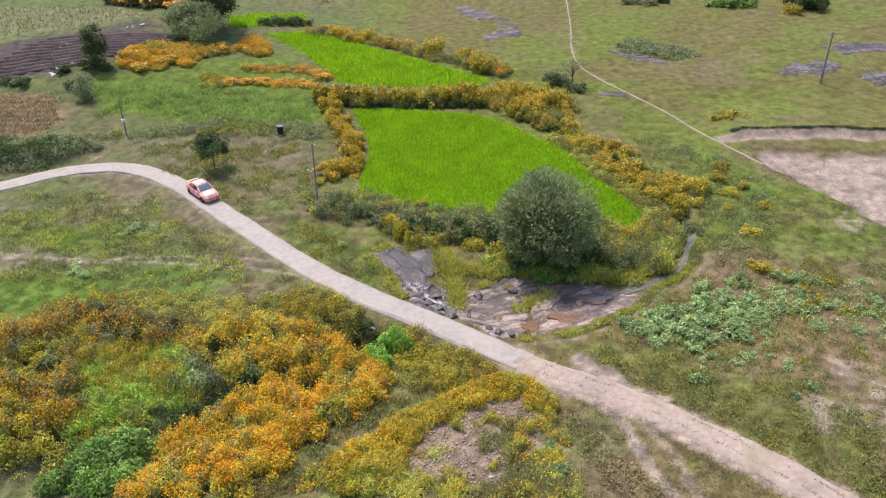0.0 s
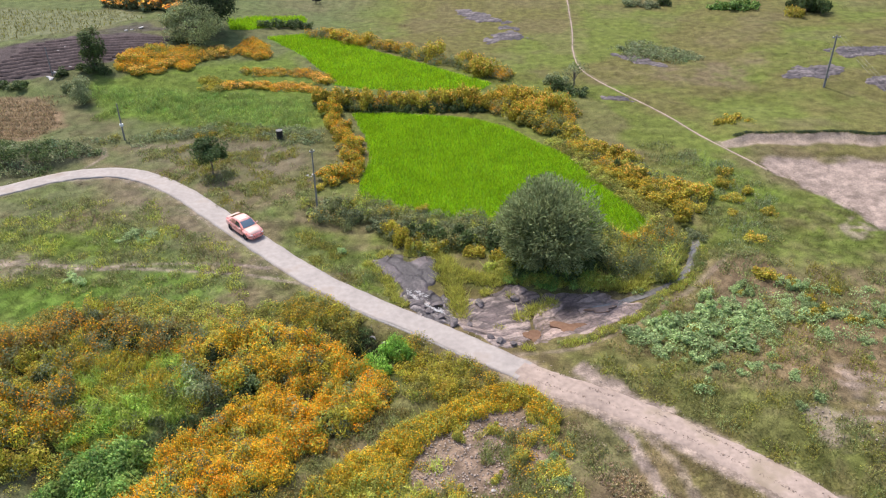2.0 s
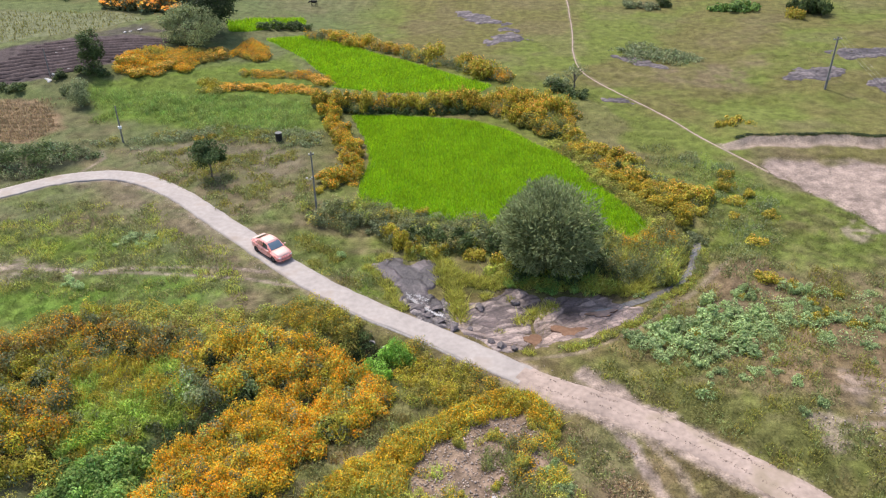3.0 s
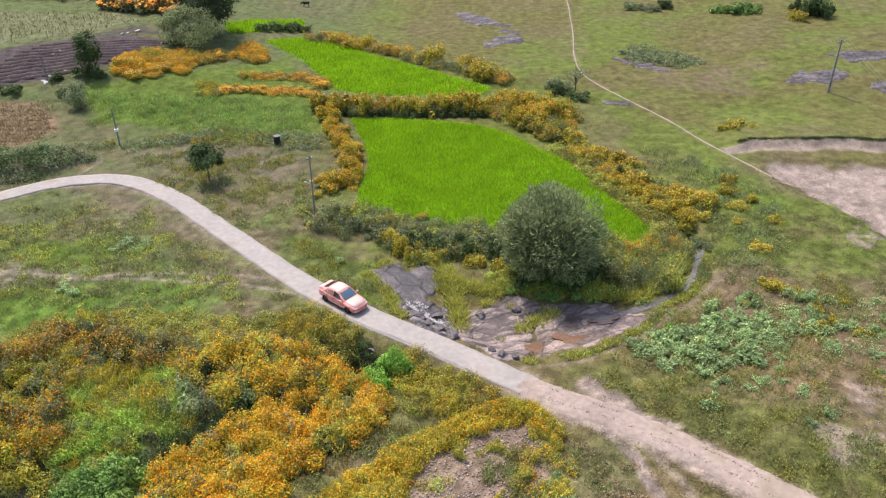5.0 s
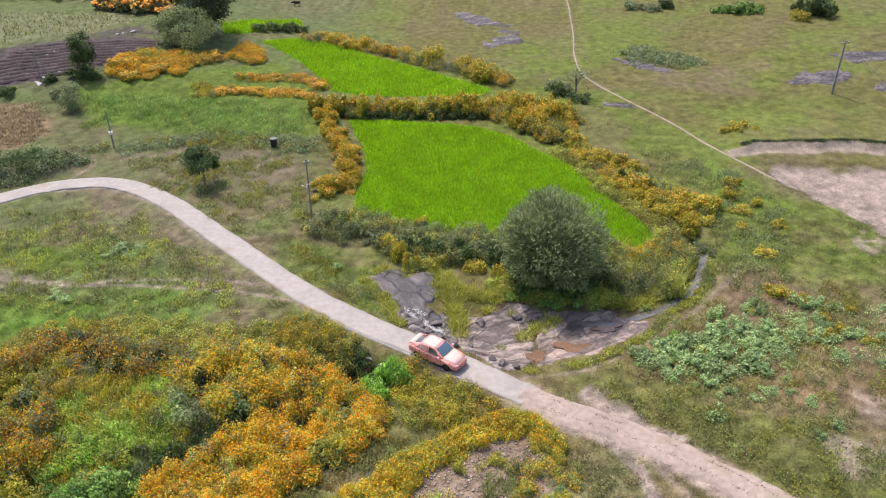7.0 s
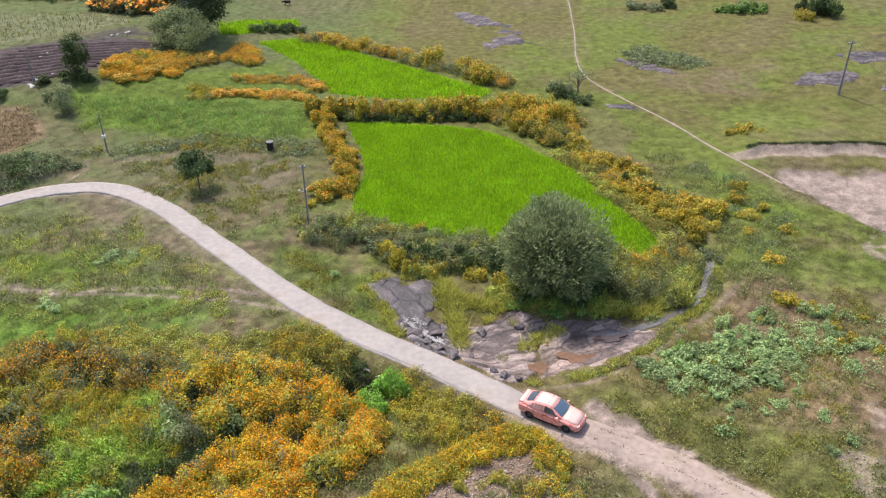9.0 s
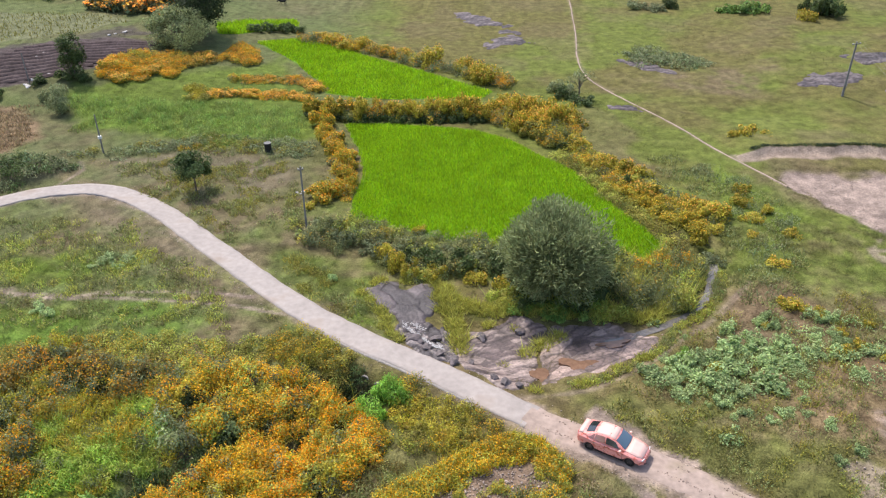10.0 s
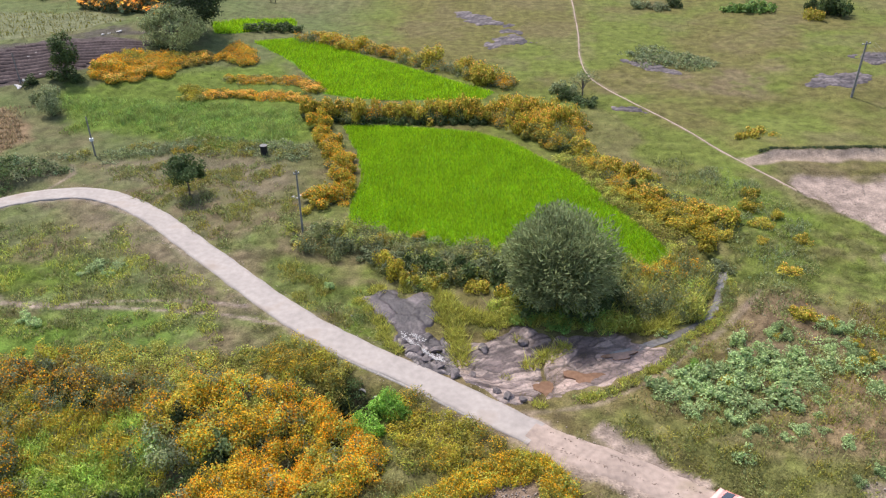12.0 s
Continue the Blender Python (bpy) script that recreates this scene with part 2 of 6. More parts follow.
def bare_cover(x, y):
    """How bare the ground is, 0 to 1."""
    b = region(x, y, SAND_PIT, 1.0, 1.8)
    for i, p in enumerate(SAND_BITS):
        b = np.maximum(b, region(x, y, p, 1.0, 2.4, 11 + i) * (0.05 + 0.6 * sm((fnoise(x * 0.6, y * 1.4, 0.7, 50) - 0.36) / 0.24)))
    b = np.maximum(b, 0.92 * region(x, y, APRON, 0.3, 0.7, 17))
    for line, w, weight in PATHS.values():
        b = np.maximum(b, weight * (0.4 + 0.8 * fnoise(x, y, 0.8, 19)) * (1 - sm((line_dist(x, y, line) + 0.4 * (fnoise(x, y, 1.0, 9) - 0.5) - w * 0.5) / 0.3)))
    below = cut_edge(x, y) + 0.4 - y
    b = np.maximum(b, 0.85 * sm(below / 0.3) * (1 - sm((below + 1.6 * (fnoise(x, y, 2.5, 12) - 0.5) - 1.5) / 0.8)) * sm((x - 30.5) / 1.5))
    return np.maximum(b, np.where(x > 5, 0.9, 0.5) * (1 - sm((line_dist(x, y, ROAD) + 1.0 * (fnoise(x, y, 1.5, 21) - 0.5) - np.where(x > 5, 1.15, 0.85)) / 0.6)))


def cover(x, y):
    """Colour of the growth or soil that covers the land, with some shade painted in."""
    x, y = np.asarray(x, float), np.asarray(y, float)
    n = fnoise(x, y, 14.0, 1, 4)
    col = blend(np.broadcast_to(GRASS, x.shape + (3,)), LUSHC, 0.6 * sm((n - 0.45) / 0.2))
    col = blend(col, np.array((0.098, 0.116, 0.056)), 0.65 * sm((-x - 6) / 16))
    col = blend(col, DRYC, 0.75 * sm((fnoise(x, y, 9.0, 5, 4) - 0.52) / 0.17) * (1 - 0.55 * sm((y - 75) / 30)))
    col = blend(col, np.array((0.134, 0.098, 0.048)), 0.75 * sm((66 - y) / 14) * sm((x + 6) / 8))
    for i, p in enumerate(LUSH):
        col = blend(col, np.array((0.098, 0.112, 0.028)) if i == 3 else LUSHC, 0.9 * region(x, y, p, 3.5, 2.5, 20 + i))
    for i, p in enumerate(DRY):
        col = blend(col, DRYC, 0.8 * region(x, y, p, 3.5, 2.5, 30 + i) * (0.35 + 0.65 * sm((fnoise(x, y, 2.6, 60) - 0.35) / 0.25)))
    near = 1 - 0.8 * sm((y - 62) / 25)
    col = blend(col, DRYC, 0.35 * near * sm((fnoise(x, y, 1.5, 95, 3) - 0.52) / 0.12))
    col = blend(col, LUSHC, 0.4 * near * (1 - 0.75 * sm((66 - y) / 14) * sm((x + 6) / 8)) * sm((fnoise(x, y, 2.3, 97, 3) - 0.54) / 0.12))
    col = blend(col, SOIL, 0.12 * near * sm((fnoise(x, y, 1.2, 99, 3) - 0.60) / 0.06) * sm((95 - y) / 15))
    for i, (outline, tone, weight, soft) in enumerate(MEADOW_TONES):
        col = blend(col, np.array(tone), weight * region(x, y, outline, soft, 2.0, 110 + i) * (0.55 + 0.45 * sm((fnoise(x, y, 1.7, 130 + i) - 0.35) / 0.2)))
    col = blend(col, np.array((0.215, 0.150, 0.115)), 0.85 * region(x, y, STONY, 1.5, 1.6))
    col = blend(col, np.array((0.082, 0.064, 0.062)), region(x, y, PLOUGHED, 0.8, 1.0))
    col = blend(col, np.array((0.15, 0.155, 0.085)), 0.9 * region(x, y, STUBBLE, 1.0, 1.2))
    col = blend(col, np.array((0.20, 0.135, 0.085)), 0.85 * region(x, y, BROWN_CROP, 1.5, 1.5))
    col = blend(col, np.array((0.10, 0.09, 0.060)), 0.7 * region(x, y, DARK_BANK, 1.5, 1.2))
    for p in (PADDY_FRONT, PADDY_MID, PADDY_BACK):
        col = blend(col, np.array((0.10, 0.22, 0.010)), region(x, y, p, 0.4, 0.3))
    # shade between the flower plants, painted into the soil below them
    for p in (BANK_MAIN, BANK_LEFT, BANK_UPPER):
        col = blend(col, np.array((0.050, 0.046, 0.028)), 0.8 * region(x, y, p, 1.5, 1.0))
    # the culvert hollow's black shade, painted as near-black ground
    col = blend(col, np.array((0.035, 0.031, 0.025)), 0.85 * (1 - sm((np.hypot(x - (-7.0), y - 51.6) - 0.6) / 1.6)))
    b = bare_cover(x, y)
    col = blend(col, SAND * 0.95, b)
    deep = 0.52 - 0.30 * sm((y - 62) / 25)
    return col * (1 - deep / 2 + deep * sm((fnoise(x, y, 0.55, 40, 3) - 0.27) / 0.46))[..., None], b


# ---- materials ----
def material(name, colour, rough=0.8, metal=0.0, bump=0.0, size=6.0, vary=0.25, spec=0.3, island=False, attribute="", spots=None, translucent=0.0, coat=0.0, stretch=None, light=(0.55, 1.45), own=False):
    m = bpy.data.materials.new(name)
    m.use_nodes = True
    nt = m.node_tree
    n, l = nt.nodes, nt.links
    b = n["Principled BSDF"]
    b.inputs["Roughness"].default_value, b.inputs["Metallic"].default_value = rough, metal
    b.inputs["Specular IOR Level"].default_value, b.inputs["Coat Weight"].default_value = spec, coat

    def mix(kind, fac, a, c):
        q = n.new("ShaderNodeMix")
        q.data_type, q.blend_type = "RGBA", kind
        for sock, v in ((q.inputs[0], fac), (q.inputs[6], a), (q.inputs[7], c)):
            if hasattr(v, "is_output"):
                l.new(v, sock)
            else:
                sock.default_value = v
        return q.outputs[2]

    co = n.new("ShaderNodeTexCoord")
    if attribute:
        at = n.new("ShaderNodeAttribute")
        at.attribute_name = attribute
        base = at.outputs["Color"]
    else:
        base = (*colour, 1)
    outs = []
    for k, detail in ((size, 5.0), (size * 0.13, 3.0)):
        t = n.new("ShaderNodeTexNoise")
        t.inputs["Scale"].default_value, t.inputs["Detail"].default_value = k, detail
        if stretch:
            mp = n.new("ShaderNodeMapping")
            mp.inputs["Rotation"].default_value, mp.inputs["Scale"].default_value = (0, 0, stretch[0]), (stretch[1], stretch[2], 1)
            l.new(co.outputs["Object"], mp.inputs["Vector"])
            l.new(mp.outputs[0], t.inputs["Vector"])
        else:
            l.new(co.outputs["Object"], t.inputs["Vector"])
        outs.append(t.outputs[0])
    for o in outs:
        r = n.new("ShaderNodeMapRange")
        r.inputs[1].default_value, r.inputs[2].default_value = 0.3, 0.7
        r.inputs[3].default_value, r.inputs[4].default_value = 1 - vary, 1 + vary
        l.new(o, r.inputs[0])
        base = mix("MULTIPLY", 1.0, base, r.outputs[0])
    if spots:
        r = n.new("ShaderNodeMapRange")
        r.inputs[1].default_value, r.inputs[2].default_value = spots[1], spots[1] + 0.12
        l.new(outs[spots[2]], r.inputs[0])
        base = mix("MIX", r.outputs[0], base, (*spots[0], 1))
    if island:
        g = n.new("ShaderNodeNewGeometry")
        h = n.new("ShaderNodeHueSaturation")
        for sock, lo, hi in (("Hue", 0.478, 0.522), ("Value", *light)):
            r = n.new("ShaderNodeMapRange")
            r.inputs[3].default_value, r.inputs[4].default_value = lo, hi
            src = g.outputs["Random Per Island"]
            if sock == "Hue":
                w = n.new("ShaderNodeMath")
                w.operation = "FRACT"
                s = n.new("ShaderNodeMath")
                s.operation, s.inputs[1].default_value = "MULTIPLY", 37.3
                l.new(src, s.inputs[0])
                l.new(s.outputs[0], w.inputs[0])
                src = w.outputs[0]
            l.new(src, r.inputs[0])
            l.new(r.outputs[0], h.inputs[sock])
        l.new(base, h.inputs["Color"]) if hasattr(base, "is_output") else None
        base = h.outputs[0]
    if own:
        oi, r = n.new("ShaderNodeObjectInfo"), n.new("ShaderNodeMapRange")
        r.inputs[3].default_value, r.inputs[4].default_value = 0.8, 1.3
        l.new(oi.outputs["Random"], r.inputs[0])
        base = mix("MULTIPLY", 1.0, base, r.outputs[0])
    l.new(base, b.inputs["Base Color"])
    if bump:
        q = n.new("ShaderNodeBump")
        q.inputs["Strength"].default_value, q.inputs["Distance"].default_value = bump, 0.05
        l.new(outs[0], q.inputs["Height"])
        l.new(q.outputs[0], b.inputs["Normal"])
    if translucent:
        tr, ad = n.new("ShaderNodeBsdfTranslucent"), n.new("ShaderNodeMixShader")
        l.new(base, tr.inputs[0])
        ad.inputs[0].default_value = translucent
        l.new(b.outputs[0], ad.inputs[1])
        l.new(tr.outputs[0], ad.inputs[2])
        l.new(ad.outputs[0], n["Material Output"].inputs[0])
    return m


LEAF_COLOUR = {}


def leafy(name, colour, translucent=0.42, rough=0.6):
    LEAF_COLOUR[name] = np.array(colour)
    return material(name, colour, rough, size=3.0, vary=0.12, island=True, translucent=translucent, light=(0.8, 1.18) if "petals" in name else (0.5, 1.4), own=name not in ("rice_blades", "tuft_blades"))


M_GROUND = material("meadow_soil", (0.2, 0.2, 0.1), 0.95, bump=0.9, size=6.5, vary=0.28, spec=0.1, attribute="tint")
M_GRASS = material("grass_blades", (0.2, 0.2, 0.1), 0.65, size=2.0, vary=0.15, spec=0.2, island=True, attribute="tint", translucent=0.45, light=(0.92, 1.1))
M_PLANT = material("plant_leaves", (0.2, 0.2, 0.1), 0.6, size=3.0, vary=0.12, spec=0.25, island=True, attribute="tint", translucent=0.38, light=(0.72, 1.28))
M_PADDY = leafy("rice_blades", (0.33, 0.52, 0.012), 0.5)
M_CONCRETE = material("worn_concrete", (0.338, 0.294, 0.270), 0.85, bump=0.35, size=2.2, vary=0.11, spec=0.25, spots=((0.30, 0.245, 0.21), 0.58, 1))
M_DIRT = material("dirt_road", (0.335, 0.258, 0.218), 0.95, bump=0.7, size=2.6, vary=0.17, spec=0.1, spots=((0.28, 0.22, 0.165), 0.58, 1))
M_RUT = material("rut_soil", (0.235, 0.175, 0.145), 0.95, bump=0.6, size=5, vary=0.2, spec=0.1)
M_KERB = material("concrete_edge", (0.26, 0.235, 0.215), 0.9, bump=0.5, size=4, vary=0.2)
M_ROCK = material("wet_gneiss", (0.1, 0.1, 0.1), 0.6, bump=1.0, size=5.0, vary=0.3, spec=0.4, attribute="tint")
M_ROCKP = material("pinkish_gneiss", (0.1, 0.1, 0.1), 0.5, bump=0.8, size=4.0, vary=0.3, spec=0.45, attribute="tint")
M_ROCKF = material("grey_slab", (0.1, 0.1, 0.1), 0.8, bump=0.9, size=2.0, vary=0.3, attribute="tint")
M_BOULDER = material("dark_boulder", (0.13, 0.105, 0.105), 0.65, bump=1.0, size=4.0, vary=0.4, spec=0.4)
M_STONE = material("field_stone", (0.42, 0.335, 0.285), 0.9, bump=0.6, size=6, vary=0.25)
M_WHITE = material("pale_stone", (0.48, 0.45, 0.43), 0.8, bump=0.4, size=6, vary=0.15)
M_WATER = material("stream_water", (0.155, 0.138, 0.128), 0.22, bump=0.5, size=5.0, vary=0.2, spec=0.6)
M_POOL = material("silty_pool", (0.20, 0.115, 0.075), 0.15, bump=0.05, size=3, vary=0.2, spec=0.5)
M_FOAM = material("white_water", (0.46, 0.44, 0.44), 0.5, bump=0.6, size=9, vary=0.15)
M_BARK = material("grey_bark", (0.16, 0.13, 0.105), 0.95, bump=0.8, size=9, vary=0.3)
M_POLE = material("weathered_post", (0.20, 0.19, 0.185), 0.85, bump=0.4, size=8, vary=0.25)
M_WIRE = material("steel_wire", (0.30, 0.29, 0.27), 0.6, 0.2, size=2)
M_INSUL = material("white_porcelain", (0.8, 0.8, 0.78), 0.25, size=5, vary=0.08)
M_DRUM = material("black_drum", (0.02, 0.02, 0.022), 0.5, bump=0.2, size=5)
M_ORANGE = leafy("orange_petals", (0.88, 0.365, 0.012), 0.42)
M_GOLD = leafy("golden_petals", (0.85, 0.47, 0.02), 0.42)
M_LEAF = leafy("olive_leaves", (0.255, 0.240, 0.050))
M_LEAFY = leafy("yellow_green_leaves", (0.39, 0.335, 0.042))
M_REED = leafy("reed_blades", (0.38, 0.39, 0.078), 0.45)
M_TUFT = leafy("tuft_blades", (0.50, 0.49, 0.105), 0.45)
M_TREE = material("tree_leaves", (0.248, 0.285, 0.130), 0.6, size=3.0, vary=0.12, island=True, translucent=0.4, light=(0.55, 1.6))
M_LEAFD = leafy("dark_leaves", (0.085, 0.120, 0.038))
M_LEAFP = leafy("pale_leaves", (0.36, 0.46, 0.195))
M_LEAFG = leafy("grey_green_leaves", (0.215, 0.245, 0.118))
M_LEAFB = leafy("bright_leaves", (0.19, 0.30, 0.068))
M_SOFT = leafy("soft_grass", (0.33, 0.42, 0.08), 0.45)
# near-black leaves: dark trees, and painted shade in gully, hollow and bank lip
M_DEEP = leafy("deep_green_and_shade_leaves", (0.042, 0.062, 0.024))
M_LOW = leafy("low_weed_leaves", (0.225, 0.235, 0.085))
M_FRESH = leafy("fresh_green_leaves", (0.26, 0.46, 0.07))
M_MEADOW = leafy("meadow_blades", (0.235, 0.31, 0.080))
M_BROAD = leafy("small_tree_leaves", (0.125, 0.185, 0.062))
M_STALK = leafy("dry_stalks", (0.31, 0.235, 0.135))
M_RUSSET = leafy("russet_leaves", (0.225, 0.175, 0.050))
# paler copy of the orange petals, with the haze over hedges painted in
M_HAZED = leafy("hazed_orange_petals", (0.95, 0.48, 0.08), 0.42)


# ---- mesh helpers ----
def part(name, bm, mat, parent=None, label="", smooth=False, crease=0):
    me = bpy.data.meshes.new(name)
    bm.to_mesh(me)
    bm.free()
    me.materials.append(mat)
    if smooth:
        me.shade_smooth()
    if crease:
        me.set_sharp_from_angle(angle=radians(crease))
    ob = new(name, me)
    ob.parent = parent
    return tagged(ob, label)


def array_mesh(name, verts, faces, mat, parent=None, tint=None, smooth=False):
    """A mesh object from arrays; faces all with the same number of corners."""
    me = bpy.data.meshes.new(name)
    faces = np.asarray(faces, np.int32)
    n, k = faces.shape
    me.vertices.add(len(verts))
    me.vertices.foreach_set("co", np.asarray(verts, np.float32).ravel())
    me.loops.add(n * k)
    me.loops.foreach_set("vertex_index", faces.ravel())
    me.polygons.add(n)
    me.polygons.foreach_set("loop_start", np.arange(0, n * k, k, dtype=np.int32))
    me.polygons.foreach_set("loop_total", np.full(n, k, np.int32))
    me.update(calc_edges=True)
    if tint is not None:
        at = me.color_attributes.new("tint", "FLOAT_COLOR", "POINT")
        at.data.foreach_set("color", np.concatenate([tint, np.ones((len(tint), 1))], 1).astype(np.float32).ravel())
    me.materials.append(mat)
    if smooth:
        me.shade_smooth()
    ob = new(name, me)
    ob.parent = parent
    return ob


def leaf_arrays(c, length, width, tilt=1.0):
    """Diamond leaves at the points c, turned at random; tilt: how far off level they may lie."""
    n = len(c)
    a = rng.uniform(0, 2 * np.pi, n)
    u = np.stack([np.cos(a), np.sin(a), tilt * rng.normal(0, 0.6, n)], 1)
    u /= np.linalg.norm(u, axis=1)[:, None]
    w = np.stack([-np.sin(a), np.cos(a), tilt * rng.normal(0, 0.6, n)], 1)
    w -= u * (u * w).sum(1)[:, None]
    w /= np.linalg.norm(w, axis=1)[:, None]
    ln = (length * rng.uniform(0.65, 1.35, n))[:, None]
    wd = (width * rng.uniform(0.65, 1.35, n))[:, None]
    v = np.stack([c - u * ln / 2, c + w * wd / 2 + u * ln * 0.08, c + u * ln / 2, c - w * wd / 2 + u * ln * 0.08], 1).reshape(-1, 3)
    return v, np.arange(4 * n).reshape(-1, 4)


def shell_leaves(c, normal, length, width, loose=0.45):
    """Diamond leaves at the points c that face along normal, more or less."""
    n = len(c)
    w = normal / np.linalg.norm(normal, axis=1)[:, None] + loose * rng.normal(0, 1, (n, 3))
    w /= np.linalg.norm(w, axis=1)[:, None]
    u = np.cross(w, rng.normal(0, 1, (n, 3)))
    u /= np.linalg.norm(u, axis=1)[:, None]
    s = np.cross(w, u)
    ln = (length * rng.uniform(0.6, 1.35, n))[:, None]
    wd = (width * rng.uniform(0.65, 1.35, n))[:, None]
    v = np.stack([c - u * ln / 2, c + s * wd / 2, c + u * ln / 2, c - s * wd / 2], 1).reshape(-1, 3)
    return v, np.arange(4 * n).reshape(-1, 4)


def blade_arrays(base, height, width, lean=0.35):
    n = len(base)
    a = rng.uniform(0, 2 * np.pi, n)
    h = (height * rng.uniform(0.6, 1.3, n))[:, None]
    side = np.stack([np.cos(a), np.sin(a), np.zeros(n)], 1) * width / 2
    top = base + np.concatenate([rng.normal(0, lean, (n, 2)) * h, h], 1)
    return np.stack([base - side, base + side, top], 1).reshape(-1, 3), np.arange(3 * n).reshape(-1, 3)


def inside_points(poly, density, rough=0.8, seed=3):
    px, py = [p[0] for p in poly], [p[1] for p in poly]
    n = int((max(px) - min(px)) * (max(py) - min(py)) * density)
    x, y = rng.uniform(min(px), max(px), n), rng.uniform(min(py), max(py), n)
    d = poly_dist(x, y, poly) + rough * 2 * (fnoise(x, y, 1.6, seed) - 0.5)
    return x[d < 0], y[d < 0], -d[d < 0]


def prism(bm, ring, z0, z1, k=1.0):
    """Straight-sided solid over a ring of (x, y), the top scaled by k."""
    lo = [bm.verts.new((x, y, z0)) for x, y in ring]
    hi = [bm.verts.new((x * k, y * k, z1)) for x, y in ring]
    bm.faces.new(hi)
    bm.faces.new(lo[::-1])
    for i in range(len(ring)):
        j = (i + 1) % len(ring)
        bm.faces.new((lo[i], lo[j], hi[j], hi[i]))


def circle(r, n=10, cx=0.0, cy=0.0):
    return [(cx + r * math.cos(2 * math.pi * i / n), cy + r * math.sin(2 * math.pi * i / n)) for i in range(n)]


def tube(bm, pts, radii, n=7):
    """A tapered limb through the points."""
    rings = []
    for i, (p, r) in enumerate(zip(pts, radii)):
        p = Vector(p)
        d = (Vector(pts[min(i + 1, len(pts) - 1)]) - Vector(pts[max(i - 1, 0)])).normalized()
        q = d.to_track_quat("Z", "Y")
        rings.append([bm.verts.new(p + q @ Vector((r * math.cos(2 * math.pi * k / n), r * math.sin(2 * math.pi * k / n), 0))) for k in range(n)])
    for a, b in zip(rings, rings[1:]):
        for k in range(n):
            bm.faces.new((a[k], a[(k + 1) % n], b[(k + 1) % n], b[k]))
    bm.faces.new(rings[-1])
    bm.faces.new(rings[0][::-1])


def box(bm, x0, x1, y0, y1, z0, z1):
    v = [bm.verts.new(p) for p in ((x0, y0, z0), (x1, y0, z0), (x1, y1, z0), (x0, y1, z0), (x0, y0, z1), (x1, y0, z1), (x1, y1, z1), (x0, y1, z1))]
    for f in ((0, 3, 2, 1), (4, 5, 6, 7), (0, 1, 5, 4), (1, 2, 6, 5), (2, 3, 7, 6), (3, 0, 4, 7)):
        bm.faces.new([v[i] for i in f])


def grid_faces(nx, ny):
    i = np.arange(nx * ny).reshape(ny, nx)
    return np.stack([i[:-1, :-1], i[:-1, 1:], i[1:, 1:], i[1:, :-1]], -1).reshape(-1, 4)


def smooth_line(line, step):
    """Points every step metres along a Catmull-Rom curve."""
    p = np.array(line, float)
    p = np.vstack([2 * p[0] - p[1], p, 2 * p[-1] - p[-2]])
    out = []
    for a, b, c, d in zip(p, p[1:], p[2:], p[3:]):
        for k in np.arange(0, 1, step / max(np.linalg.norm(c - b), step)):
            out.append(0.5 * (2 * b + (c - a) * k + (2 * a - 5 * b + 4 * c - d) * k * k + (3 * b - a - 3 * c + d) * k ** 3))
    return np.array(out + [p[-2]])


# ---- the ground ----
def spaced(lo, hi, step, reach):
    inner = np.arange(lo, hi + step / 2, step)
    out, d = [], step
    while d < reach:
        d *= 1.35
        out.append(d)
    return np.concatenate([lo - np.array(out[::-1]), inner, hi + np.array(out)])


def build_ground():
    gx, gy = np.meshgrid(spaced(-60, 60, 0.27, 1500), spaced(29, 140, 0.27, 1500))
    x, y = gx.ravel(), gy.ravel()
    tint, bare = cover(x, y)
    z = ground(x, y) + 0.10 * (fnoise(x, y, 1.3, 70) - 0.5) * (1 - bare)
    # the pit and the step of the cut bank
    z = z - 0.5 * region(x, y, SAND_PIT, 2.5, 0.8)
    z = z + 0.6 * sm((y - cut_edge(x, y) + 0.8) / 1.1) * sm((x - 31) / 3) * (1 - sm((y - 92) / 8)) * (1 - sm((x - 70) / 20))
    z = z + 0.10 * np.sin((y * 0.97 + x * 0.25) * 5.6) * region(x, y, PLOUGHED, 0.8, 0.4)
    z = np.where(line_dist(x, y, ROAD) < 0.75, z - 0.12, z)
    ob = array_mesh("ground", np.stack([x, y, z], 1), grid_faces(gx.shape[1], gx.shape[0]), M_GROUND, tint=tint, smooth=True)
    tagged(ob, "rolling olive-green meadow with bare reddish soil patches", "ground", kind="structure")


